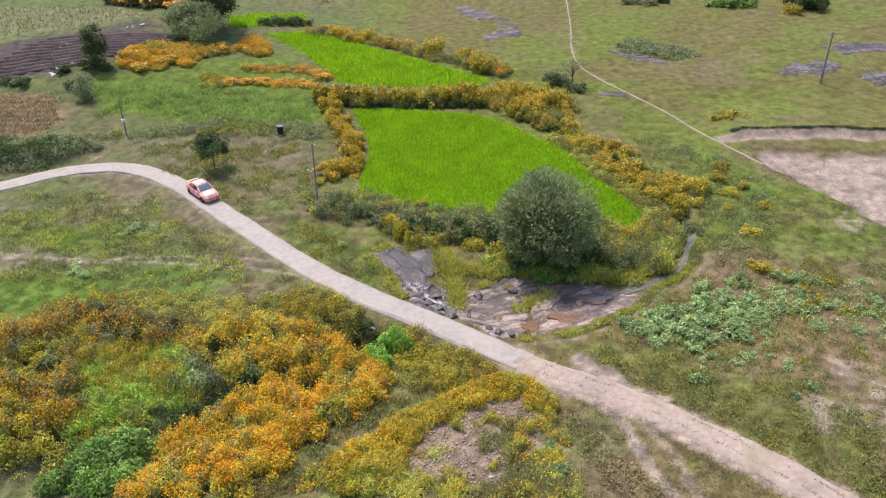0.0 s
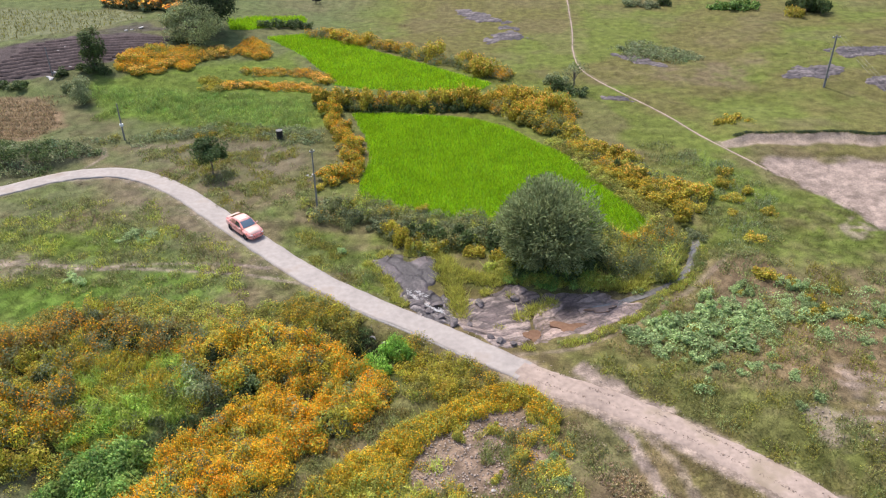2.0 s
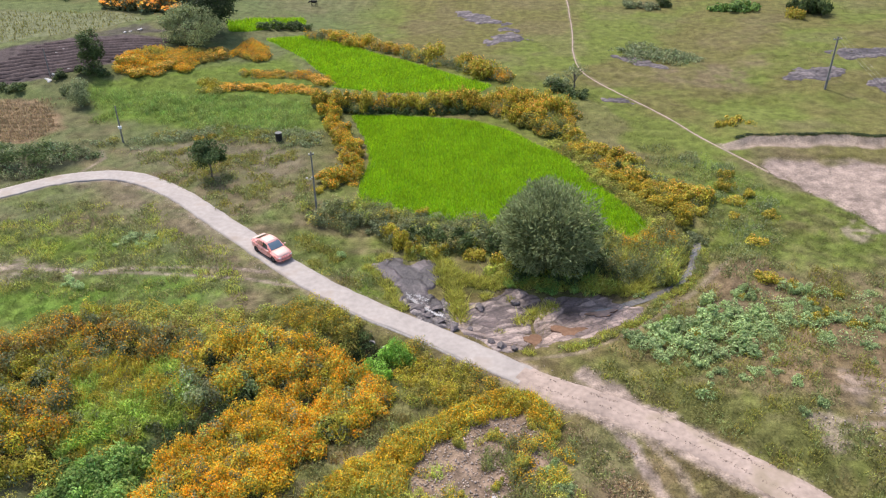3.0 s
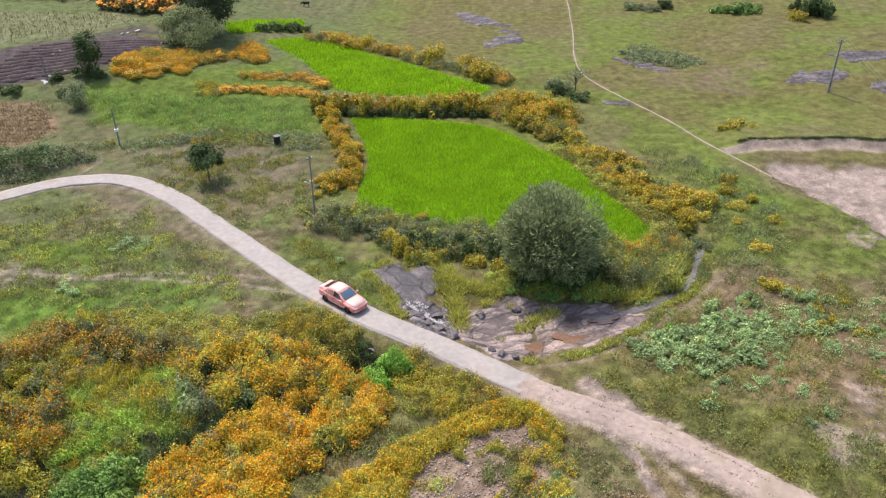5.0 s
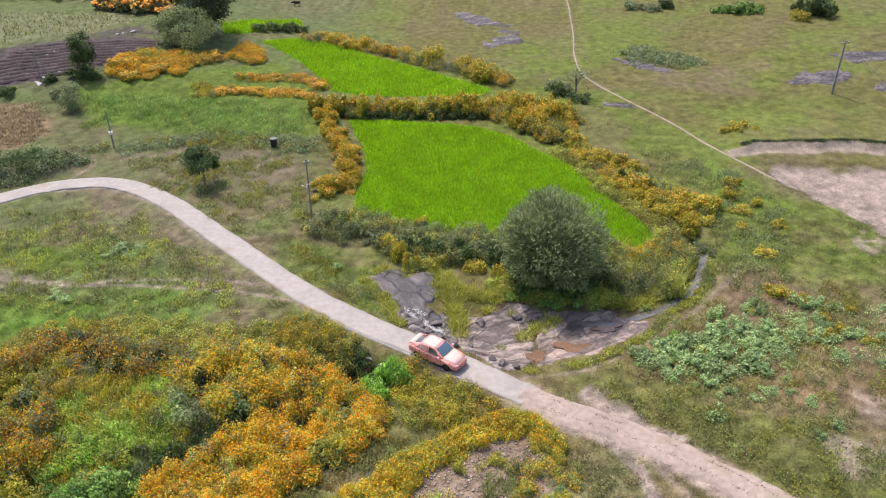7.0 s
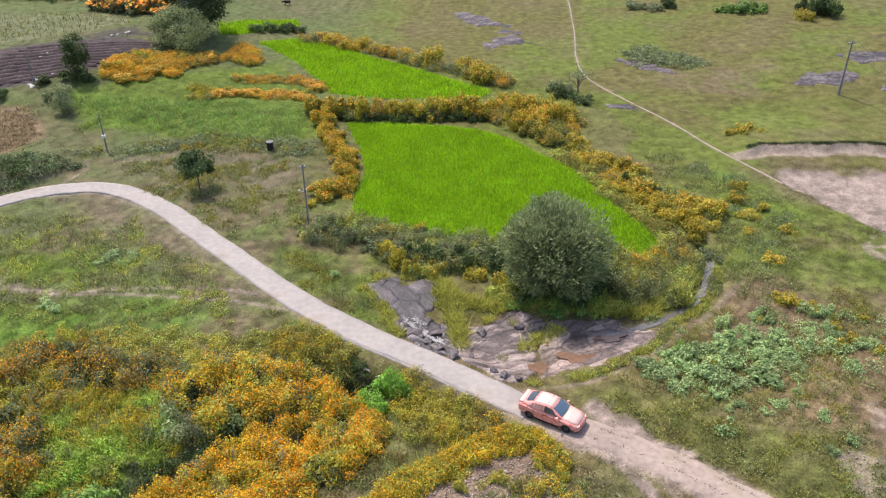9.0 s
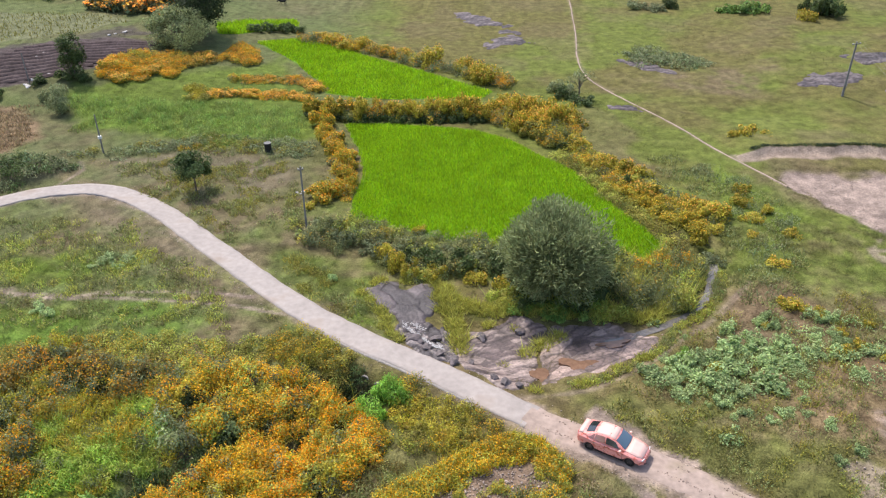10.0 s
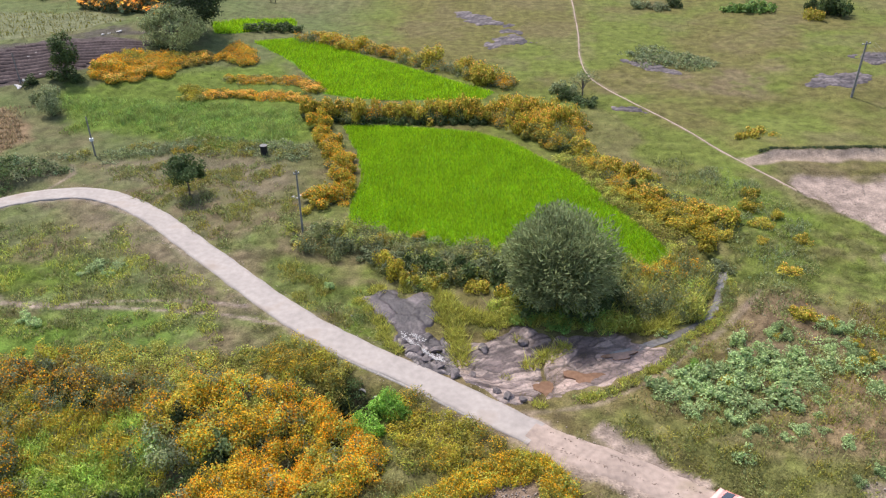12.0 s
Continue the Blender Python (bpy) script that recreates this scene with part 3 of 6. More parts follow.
def strip(name, line, half, mat, lift, jitter=0.0, step=0.5, cross=7, thick=0.0, seed=0, crown=0.0, dip=0.0):
    """A ribbon along a line that follows the land, with worn edges."""
    p = smooth_line(line, step)
    d = np.gradient(p, axis=0)
    d /= np.linalg.norm(d, axis=1)[:, None]
    s = np.stack([-d[:, 1], d[:, 0]], 1)
    wl = half + jitter * 2 * (fnoise(p[:, 0], p[:, 1], 1.5, seed) - 0.5)
    wr = half + jitter * 2 * (fnoise(p[:, 0], p[:, 1], 1.5, seed + 5) - 0.5)
    k = np.linspace(-1, 1, cross)
    off = np.where(k[None] < 0, k[None] * wr[:, None], k[None] * wl[:, None])
    x, y = p[:, 0, None] + s[:, 0, None] * off, p[:, 1, None] + s[:, 1, None] * off
    z = ground(p[:, 0], p[:, 1])[:, None] + lift + crown * (1 - k[None] ** 2) + 0 * x
    if not thick:
        z = ground(x, y) + lift + crown * (1 - k[None] ** 2) - dip * np.abs(k[None]) ** 8
    v = np.stack([x, y, z], -1)
    if thick:
        lo = v[:, [0, -1]].copy()
        lo[..., 2] -= thick
        v = np.concatenate([lo[:, :1], v, lo[:, 1:]], 1)
    n, m = v.shape[:2]
    return array_mesh(name, v.reshape(-1, 3), grid_faces(m, n), mat, smooth=False)


def sub_line(line, x0, x1):
    return [p for p in line if x0 <= p[0] <= x1]


def shifted(line, off):
    """The line moved off metres to its left."""
    p = np.array(line, float)
    d = np.gradient(p, axis=0)
    d /= np.linalg.norm(d, axis=1)[:, None]
    return p + off * np.stack([-d[:, 1], d[:, 0]], 1)


def cells(x, y, seed):
    """Broken plates: each cell's own number, its centre and how far the point lies from the next plate."""
    ix, iy = np.floor(x), np.floor(y)
    first, second, num = np.full(x.shape, 9.0), np.full(x.shape, 9.0), np.zeros(x.shape)
    ox, oy = np.zeros(x.shape), np.zeros(x.shape)
    for a in (-1, 0, 1):
        for b in (-1, 0, 1):
            px, py = ix + a + lattice(ix + a, iy + b, seed), iy + b + lattice(ix + a, iy + b, seed + 31)
            d = np.hypot(x - px, y - py)
            near = d < first
            second = np.where(near, first, np.minimum(second, d))
            num = np.where(near, lattice(ix + a, iy + b, seed + 57), num)
            ox, oy = np.where(near, x - px, ox), np.where(near, y - py, oy)
            first = np.where(near, d, first)
    return num, ox, oy, second - first


def patch(name, poly, mat, rise, step=0.09, size=1.2, seed=0, edge=0.8, rim=1.0, tones=((0.12, 0.1, 0.1), (0.3, 0.25, 0.24)), run=(0.8, 0.6, 2.0), pale=0.5, seam=0.55):
    """A shelf of plated rock that comes up out of the land with a ragged outline; run: the way its layers run, and how narrow they are."""
    px, py = [p[0] for p in poly], [p[1] for p in poly]
    gx, gy = np.meshgrid(np.arange(min(px) - 1, max(px) + 1, step), np.arange(min(py) - 1, max(py) + 1, step))
    d = poly_dist(gx, gy, poly) + rim * 2 * (fnoise(gx, gy, 1.8, seed + 3) - 0.5)
    wx, wy = gx + 0.5 * (fnoise(gx, gy, 0.9, seed + 4) - 0.5), gy + 0.5 * (fnoise(gx, gy, 0.9, seed + 6) - 0.5)
    u, w = (run[0] * wx + run[1] * wy) / size, (run[0] * wy - run[1] * wx) * run[2] / size
    big, bx, by, gap = cells(u, w, seed)
    small, sx, sy, crack = cells(u * 2.7, w * 2.7, seed + 9)
    h = 0.55 * big + 0.35 * (lattice(big * 91, big * 7, 3) - 0.5) * by + 0.22 * small + 0.25 * (small - 0.5) * sy - 0.25 * (1 - sm(gap / 0.16)) - 0.08 * (1 - sm(crack / 0.2)) + 0.12 * fnoise(gx, gy, 0.3, seed + 5, 2)
    z = ground(gx, gy) - 0.3 + 0.33 * sm(-d / edge + 0.3) + rise * sm(-d / edge) * h
    lo, hi = np.array(tones[0]), np.array(tones[1])
    k = sm((0.55 * big + 0.45 * small + 0.9 * (fnoise(u * 0.5, w * 2.0, 0.6, seed + 2, 3) - 0.5) - 1 + pale) / 0.5 + 0.5)
    tint = (lo + (hi - lo) * k[..., None]) * (1 - seam + seam * sm(crack / 0.16) * sm(gap / 0.12))[..., None]
    keep = (d < 0.35).ravel()
    f = grid_faces(gx.shape[1], gx.shape[0])
    f = f[keep[f].all(1)]
    used, inv = np.unique(f.ravel(), return_inverse=True)
    v = np.stack([gx.ravel(), gy.ravel(), z.ravel()], 1)[used]
    return array_mesh(name, v, inv.reshape(-1, 4), mat, tint=tint.reshape(-1, 3)[used])


def stones(name, x, y, size, label, lift=0.0, mat=None):
    n = len(x)
    r = size * rng.uniform(0.4, 1.7, n)
    c = np.stack([x, y, ground(x, y) + 0.05 + lift], 1)
    o = np.array([(1, 0, 0), (0, 1, 0), (-1, 0, 0), (0, -1, 0), (0, 0, 0.7), (0, 0, -0.5)])
    v = c[:, None] + (o[None] + rng.normal(0, 0.25, (n, 6, 3))) * r[:, None, None]
    f = np.array([(0, 1, 4), (1, 2, 4), (2, 3, 4), (3, 0, 4), (1, 0, 5), (2, 1, 5), (3, 2, 5), (0, 3, 5)])
    ob = array_mesh(name, v.reshape(-1, 3), (f[None] + 6 * np.arange(n)[:, None, None]).reshape(-1, 3), mat or M_STONE)
    tagged(ob, label, "gravel", kind="stuff")


def build_roads():
    conc = sub_line(ROAD, -70, 6)
    conc.append((5.4, 47.5))
    ob = strip("road", shifted(conc, 0.16), 1.14, M_CONCRETE, 0.075, 0.13, 0.3, 9, 0.25, 4)
    tagged(ob, "narrow pale concrete lane with worn edges", "road", kind="structure")
    ob = strip("road_dirt", shifted([(5.0, 47.8)] + sub_line(ROAD, 7, 40), 0.25), 1.3, M_DIRT, 0.05, 0.3, 0.3, 13, 0.0, 14, 0.04, 0.16)
    tagged(ob, "pinkish dirt track with shallow wheel ruts", "road", kind="structure")
    for i, off in enumerate((-0.15, 0.8)):
        p = smooth_line([(5.8, 47.2)] + sub_line(ROAD, 7, 40), 0.5)
        d = np.gradient(p, axis=0)
        d /= np.linalg.norm(d, axis=1)[:, None]
        q = p + off * np.stack([-d[:, 1], d[:, 0]], 1)
        q += 0.15 * (np.stack([vnoise(q[:, 0], q[:, 1], 3), vnoise(q[:, 0], q[:, 1], 4)], 1) - 0.5)
        k = rng.integers(0, len(q) - 1, 900)
        u = q[k] + (q[k + 1] - q[k]) * rng.random((900, 1)) + rng.normal(0, 0.07, (900, 2))
        u = u[(fnoise(u[:, 0], u[:, 1], 1.1, 64 + i) > (0.42, 0.52)[i])]
        stones("rut_clods", u[:, 0], u[:, 1], 0.04, "dark crumbled earth along a wheel rut", 0.025, M_RUT)
    # the low lip on the culvert's downstream side
    p = smooth_line(sub_line(ROAD, -10, 2.5), 0.6)
    d = np.gradient(p, axis=0)
    d /= np.linalg.norm(d, axis=1)[:, None]
    q = p - 1.06 * np.stack([-d[:, 1], d[:, 0]], 1)
    tagged(strip("culvert_edge", q, 0.09, M_KERB, 0.07, 0.02, 0.5, 3, 0.9, 3), "grey concrete edge of the culvert", "edge", kind="structure")
    for name in ("trail_far",):
        line, w, _ = PATHS[name]
        ob = strip("footpath", line, w, M_DIRT, 0.035, w * 0.8, 0.3, 5, 0, 8, 0.02, 0.1)
        tagged(ob, "narrow trodden path of pale bare earth", "path", kind="structure")


build_ground()
build_roads()

# ---- rock shelves, stream and sand ----
def build_stream():
    dark, pink = ((0.062, 0.050, 0.055), (0.135, 0.108, 0.112)), ((0.165, 0.118, 0.108), (0.35, 0.255, 0.22))
    shelf = patch("rock_shelf", [(-7.6, 63.7), (-4.7, 63.6), (-1.4, 63.2), (-0.6, 60.4), (-0.6, 57.6), (-3.8, 57.4), (-5.4, 60.4)], M_ROCK, 0.22, seed=1, rim=1.6, size=3.0, tones=((0.050, 0.041, 0.045), (0.125, 0.100, 0.104)), run=(0.8, -0.6, 1.6), pale=0.35, seam=0.15)
    tagged(shelf, "dark grey purplish rock shelf", "rock", kind="structure")
    shelf = patch("rock_shelf", [(-4.4, 58.6), (-1.5, 59.2), (0.3, 58.0), (1.4, 52.9), (-0.6, 53.2), (-2.4, 54.2), (-3.6, 56.4)], M_ROCK, 0.42, seed=2, rim=0.6, size=1.1, tones=(dark[0], (0.30, 0.25, 0.24)), run=(0.75, -0.66, 2.0), pale=0.35)
    tagged(shelf, "broken dark rock under the small cascade", "rock", kind="structure")
    shelf = patch("rock_shelf", [(0.3, 57.9), (2.8, 58.3), (5.3, 59.8), (8.0, 58.4), (7.0, 54.4), (6.0, 51.0), (3.8, 50.6), (0.8, 52.4)], M_ROCK, 0.15, seed=5, size=3.2, tones=((0.100, 0.071, 0.070), (0.315, 0.24, 0.215)), run=(0.94, 0.3, 3.0), pale=0.36, seam=0.4)
    tagged(shelf, "grey gneiss slab with pale veins", "rock", kind="structure")
    shelf = patch("rock_shelf", [(6.6, 57.0), (8.2, 59.1), (10.1, 58.9), (13.0, 59.1), (17.2, 58.0), (16.2, 55.3), (12.9, 53.0), (9.2, 51.6), (6.2, 51.0)], M_ROCKP, 0.09, seed=9, size=3.0, tones=pink, run=(0.9, 0.4, 2.2), pale=0.5)
    tagged(shelf, "pinkish washed rock slab with shallow pools", "rock", kind="structure")
    for line, label in (([(23.3, 67.0), (22.9, 65.9), (21.8, 63.1), (20.2, 60.9), (18.0, 59.2), (16.0, 58.2), (14.0, 57.2), (12.0, 56.4)], "shallow grey stream in a narrow channel"),):
        tagged(strip("stream", line, 0.34, M_WATER, 0.05, 0.2, 0.4, 5, 0, 2), label, "stream", kind="structure")
    for x, y, a, b, r in ((6.7, 52.5, 0.7, 1.35, 20), (9.6, 53.9, 1.8, 0.75, -8), (12.6, 56.4, 1.4, 0.5, 12)):
        n = 22
        ring = [((0.8 + 0.25 * math.sin(3 * t) + 0.12 * math.sin(5 * t + x)) * a * math.cos(t), (0.8 + 0.25 * math.sin(3 * t) + 0.12 * math.sin(5 * t + x)) * b * math.sin(t)) for t in np.linspace(0, 2 * math.pi, n, endpoint=False)]
        bm = bmesh.new()
        prism(bm, ring, -0.3, 0.0)
        ob = part("pool", bm, M_POOL)
        ob.matrix_basis = pose(x, y, gz(x, y) + 0.135, 0, 0, r)
        tagged(ob, "shallow silty brown pool on the rock slab", "pool", "rock pools", "structure")
    foam = ((-3.6, 58.6, -2.9, 57.6), (-3.1, 58.0, -2.2, 57.0), (-2.4, 57.5, -1.6, 56.2), (-1.9, 56.8, -1.0, 55.4), (-1.4, 55.6, -0.7, 54.8), (-0.9, 56.4, -0.5, 55.0), (-2.9, 58.5, -1.9, 57.8))
    for i, (ax, ay, bx, by) in enumerate(foam):
        n = 85
        k = rng.random(n)
        p = np.stack([ax + (bx - ax) * k + 0.12 * np.sin(9 * k + i), ay + (by - ay) * k], 1)
        p += rng.normal(0, 0.11, (n, 2))
        z = ground(p[:, 0], p[:, 1]) + 0.42 + 0.16 * rng.random(n)
        v, f = leaf_arrays(np.concatenate([p, z[:, None]], 1), 0.11, 0.05, 0.35)
        ob = array_mesh("white_water", v, f, M_FOAM)
        tagged(ob, "thin foaming thread of water over dark rock", "water", kind="stuff")
    for i, p in enumerate(([(0.1, 146.9), (3.4, 148.1), (6.2, 144.9), (10.7, 138.1), (9.6, 136.5), (6.0, 138.2), (1.8, 142.6)], [(5.0, 125.7), (5.6, 129.2), (8.4, 132.1), (10.8, 133.5), (13.6, 129.4), (10.0, 128.5), (7.1, 124.8)], [(24.5, 120.5), (28.5, 119.5), (33.0, 114.5), (32.3, 113.2), (27.1, 116.6)],
                           [(46.1, 110.2), (52.3, 112.5), (56.4, 110.3), (51.7, 105.8), (46.4, 106.6)], [(55.2, 118.7), (61.0, 120.4), (69.9, 118.3), (69.1, 114.6), (57.3, 114.3)],
                           [(20.4, 103.0), (23.7, 103.0), (24.7, 100.5), (21, 100.6)], [(56, 105), (60, 107), (61, 104), (57, 102)], [(22.6, 122.6), (27, 119.6), (32.6, 115.0), (32, 113.6), (26.4, 117.6)], [(10, 138), (13, 134), (12, 131), (9, 135)])):
        ob = patch("rock_patch", p, M_ROCKF, 0.2, 0.25, size=2.4, seed=30 + i, rim=1.7, tones=((0.075, 0.062, 0.068), (0.17, 0.14, 0.14)), run=(1, 0.1, 2.5))
        tagged(ob, "flat grey-purple rock lying bare in the grass", "rock", "bare rock patches", "structure")


def stone_mesh(name, n=9):
    bm = bmesh.new()
    bmesh.ops.create_icosphere(bm, subdivisions=2, radius=0.5)
    for v in bm.verts:
        k = 0.75 + 0.5 * noise.noise(v.co * 2.1 + Vector((n * 3.1, 0, 0)))
        v.co = Vector((v.co.x * k * 1.25, v.co.y * k, v.co.z * k * 0.62))
    return bm


def build_stones():
    kinds = [part("boulder", stone_mesh("boulder", i), M_BOULDER) for i in range(3)]
    spots = ((-2.6, 56.2, 1.5), (-1.6, 55.3, 1.0), (-3.2, 57.0, 0.9), (-0.7, 54.3, 0.8), (0.4, 53.4, 0.9), (3.2, 51.6, 0.6), (4.0, 51.1, 0.9), (4.9, 51.0, 0.7), (-1.0, 57.2, 0.9), (1.6, 54.0, 0.7), (2.6, 57.2, 0.9), (5.6, 57.8, 0.8))
    for i, (x, y, s) in enumerate(spots):
        m = pose(x, y, gz(x, y) + 0.22, 8 * i % 17, 5 * i % 13, 67 * i) @ Matrix.Scale(s, 4)
        ob = kinds[i] if i < 3 else copy_thing(kinds[i % 3], m)
        ob.matrix_basis = m
        tagged(ob, "dark rounded boulder at the edge of the stream", "boulder", "stream boulders")
    pale = part("stone", stone_mesh("stone", 7), M_WHITE)
    for i, (x, y, s) in enumerate(((-15.2, 80.5, 0.45), (-14.6, 80.6, 0.5), (-14.1, 80.9, 0.4), (-14.8, 80.2, 0.4), (2.6, 36.4, 0.35), (6.5, 36.3, 0.3), (18.6, 53.0, 0.5), (20.6, 56.4, 0.6), (-55.6, 115.0, 0.8), (-54.0, 108.9, 1.1), (-52.2, 110.2, 0.6), (-7.6, 60.6, 0.3), (-49.0, 124.3, 0.8), (-48.4, 124.9, 0.6), (-47.4, 126.2, 0.9), (-56.3, 117.1, 0.7), (-55.4, 116.6, 0.5), (-53.7, 106.9, 0.9), (-54.2, 107.3, 0.6))):
        m = pose(x, y, gz(x, y) + 0.04 * s, 0, 12, 40 * i) @ Matrix.Scale(s, 4)
        ob = pale if i == 0 else copy_thing(pale, m)
        ob.matrix_basis = m
        tagged(ob, "pale whitish stone lying in the grass", "stone", "pale stones")
    x, y, _ = inside_points(STONY, 26, 1.0)
    stones("gravel", x, y, 0.055, "reddish-grey loose stones on bare ground")
    t = smooth_line(ROAD, 0.12)
    t = t[(t[:, 1] > 30)]
    side = rng.choice((-1, 1), len(t)) * rng.uniform(1.1, 2.0, len(t))
    d = np.gradient(t, axis=0)
    d /= np.linalg.norm(d, axis=1)[:, None]
    stones("gravel", t[:, 0] - d[:, 1] * side, t[:, 1] + d[:, 0] * side, 0.035, "pale loose stones along the lane's edges")
    x, y, d = inside_points(SAND_PIT, 2.2, 1.0)
    keep = fnoise(x, y, 2.5, 61) + 0.10 * (d < 1.5) > 0.57
    x, y = x[keep], y[keep]
    stones("clods", x, y, 0.06, "brown clods and debris on the sandy floor", -0.5)
    x, y, _ = inside_points(SAND_BITS[0], 3.0, 1.0)
    stones("gravel", x, y, 0.06, "small stones on washed sandy ground")


# ---- grass and fields ----
def thin_out(x, y):
    """Where no grass grows."""
    b = bare_cover(x, y)
    k = np.maximum(b, 0.85 * region(x, y, STONY, 1.0, 1.0))
    for p in (PADDY_FRONT, PADDY_MID, PADDY_BACK):
        k = np.maximum(k, region(x, y, p, 0.3, 0.2))
    k = np.maximum(k, region(x, y, PLOUGHED, 0.8, 0.8))
    d = line_dist(x, y, ROAD)
    return np.maximum(k, (d < 1.45) * 1.0)


def build_grass():
    for name, x0, x1, y0, y1, n, h, w in (("grass", -46, 44, 32, 72, 400000, 0.11, 0.04), ("grass", -62, 62, 72, 112, 200000, 0.10, 0.05), ("grass", -90, 90, 112, 175, 30000, 0.16, 0.10)):
        x, y = rng.uniform(x0, x1, n), rng.uniform(y0, y1, n)
        # tufts: denser and taller in patches
        clump = fnoise(x, y, 1.0, 80, 2)
        stand = fnoise(x, y, 6.0, 90, 3)
        keep = rng.random(n) > thin_out(x, y)
        keep &= rng.random(n) < 0.25 + 1.3 * sm((clump - 0.3) / 0.35)
        x, y, clump, stand = x[keep], y[keep], clump[keep], stand[keep]
        tint, _ = cover(x, y)
        tint = tint * rng.uniform(1.08, 1.5, (len(x), 1))
        lush = np.zeros(len(x))
        for p in LUSH:
            lush = np.maximum(lush, region(x, y, p, 3.0, 2.0))
        hh = h * (0.35 + 0.9 * clump + 0.7 * sm((stand - 0.45) / 0.2) + 0.8 * lush)
        v, f = blade_arrays(np.stack([x, y, ground(x, y) - 0.03], 1), hh, w, 1.5)
        tagged(array_mesh(name, v, f, M_GRASS, tint=np.repeat(tint, 3, 0)), "uneven olive-green meadow grass with dry tufts", "grass", kind="stuff")


def build_paddies():
    for poly, dens, h, w in ((PADDY_FRONT, 210, 0.42, 0.06), (PADDY_MID, 90, 0.45, 0.09), (PADDY_BACK, 50, 0.6, 0.12)):
        x, y, d = inside_points(poly, dens, 0.35)
        # planted in rows, with thinner spots
        x = x + 0.10 * np.sin(x * 2 * np.pi / 0.45)
        keep = rng.random(len(x)) < 0.6 + 0.6 * fnoise(x, y, 1.5, 33)
        x, y, d = x[keep], y[keep], d[keep]
        hh = h * (0.8 + 0.4 * fnoise(x, y, 2.5, 44)) * (0.6 + 0.4 * sm(d / 0.6))
        v, f = blade_arrays(np.stack([x, y, ground(x, y)], 1), hh, w, 0.55)
        tagged(array_mesh("rice_field", v, f, M_PADDY), "bright yellow-green field of dense young rice", "rice field", kind="stuff")
    # stalks of the brown crop and the stubble field
    for poly, mat, dens, h, label, cat in ((BROWN_CROP, M_STALK, 34, 0.34, "dry reddish-brown standing crop", "crop"), (STUBBLE, M_LEAF, 5, 0.4, "pale yellow-green field crop", "crop")):
        x, y, d = inside_points(poly, dens, 2.4)
        y = y + 0.12 * np.sin(y * 2 * np.pi / 1.2)
        v, f = blade_arrays(np.stack([x, y, ground(x, y)], 1), h * np.ones(len(x)), 0.12, 0.3)
        tagged(array_mesh("field_crop", v, f, mat), label, cat, kind="stuff")
    # furrow ridges
    for i in range(11):
        k = i / 10
        a, b = np.array((-66.5, 106.0)) * (1 - k) + np.array((-59.0, 118.6)) * k, np.array((-49.0, 110.6)) * (1 - k) + np.array((-41.0, 123.0)) * k
        ob = strip("furrow", [tuple(a), tuple((a + b) / 2 + (0.2, -0.5)), tuple(b)], 0.32, M_FURROW, 0.06, 0.1, 0.7, 5, 0, i, 0.26)
        tagged(ob, "ridge of dark purplish ploughed soil", "furrow", "ploughed furrows", "structure")


M_FURROW = material("ploughed_soil", (0.105, 0.078, 0.074), 0.95, bump=0.9, size=3, vary=0.3, spec=0.1)


# ---- thickets: growth that cannot be counted ----
def lump_height(x, y, poly, size, tall):
    px, py = [p[0] for p in poly], [p[1] for p in poly]
    n = int(len(x) and (max(px) - min(px)) * (max(py) - min(py)) / size ** 2 * 1.6)
    h = np.zeros(len(x))
    for cx, cy, r, t in zip(rng.uniform(min(px), max(px), n), rng.uniform(min(py), max(py), n), size * rng.uniform(0.6, 1.3, n), tall * rng.uniform(0.45, 1.15, n)):
        d2 = ((x - cx) ** 2 + (y - cy) ** 2) / r ** 2
        h = np.maximum(h, t * np.sqrt(np.clip(1 - d2, 0, 1)))
    return h


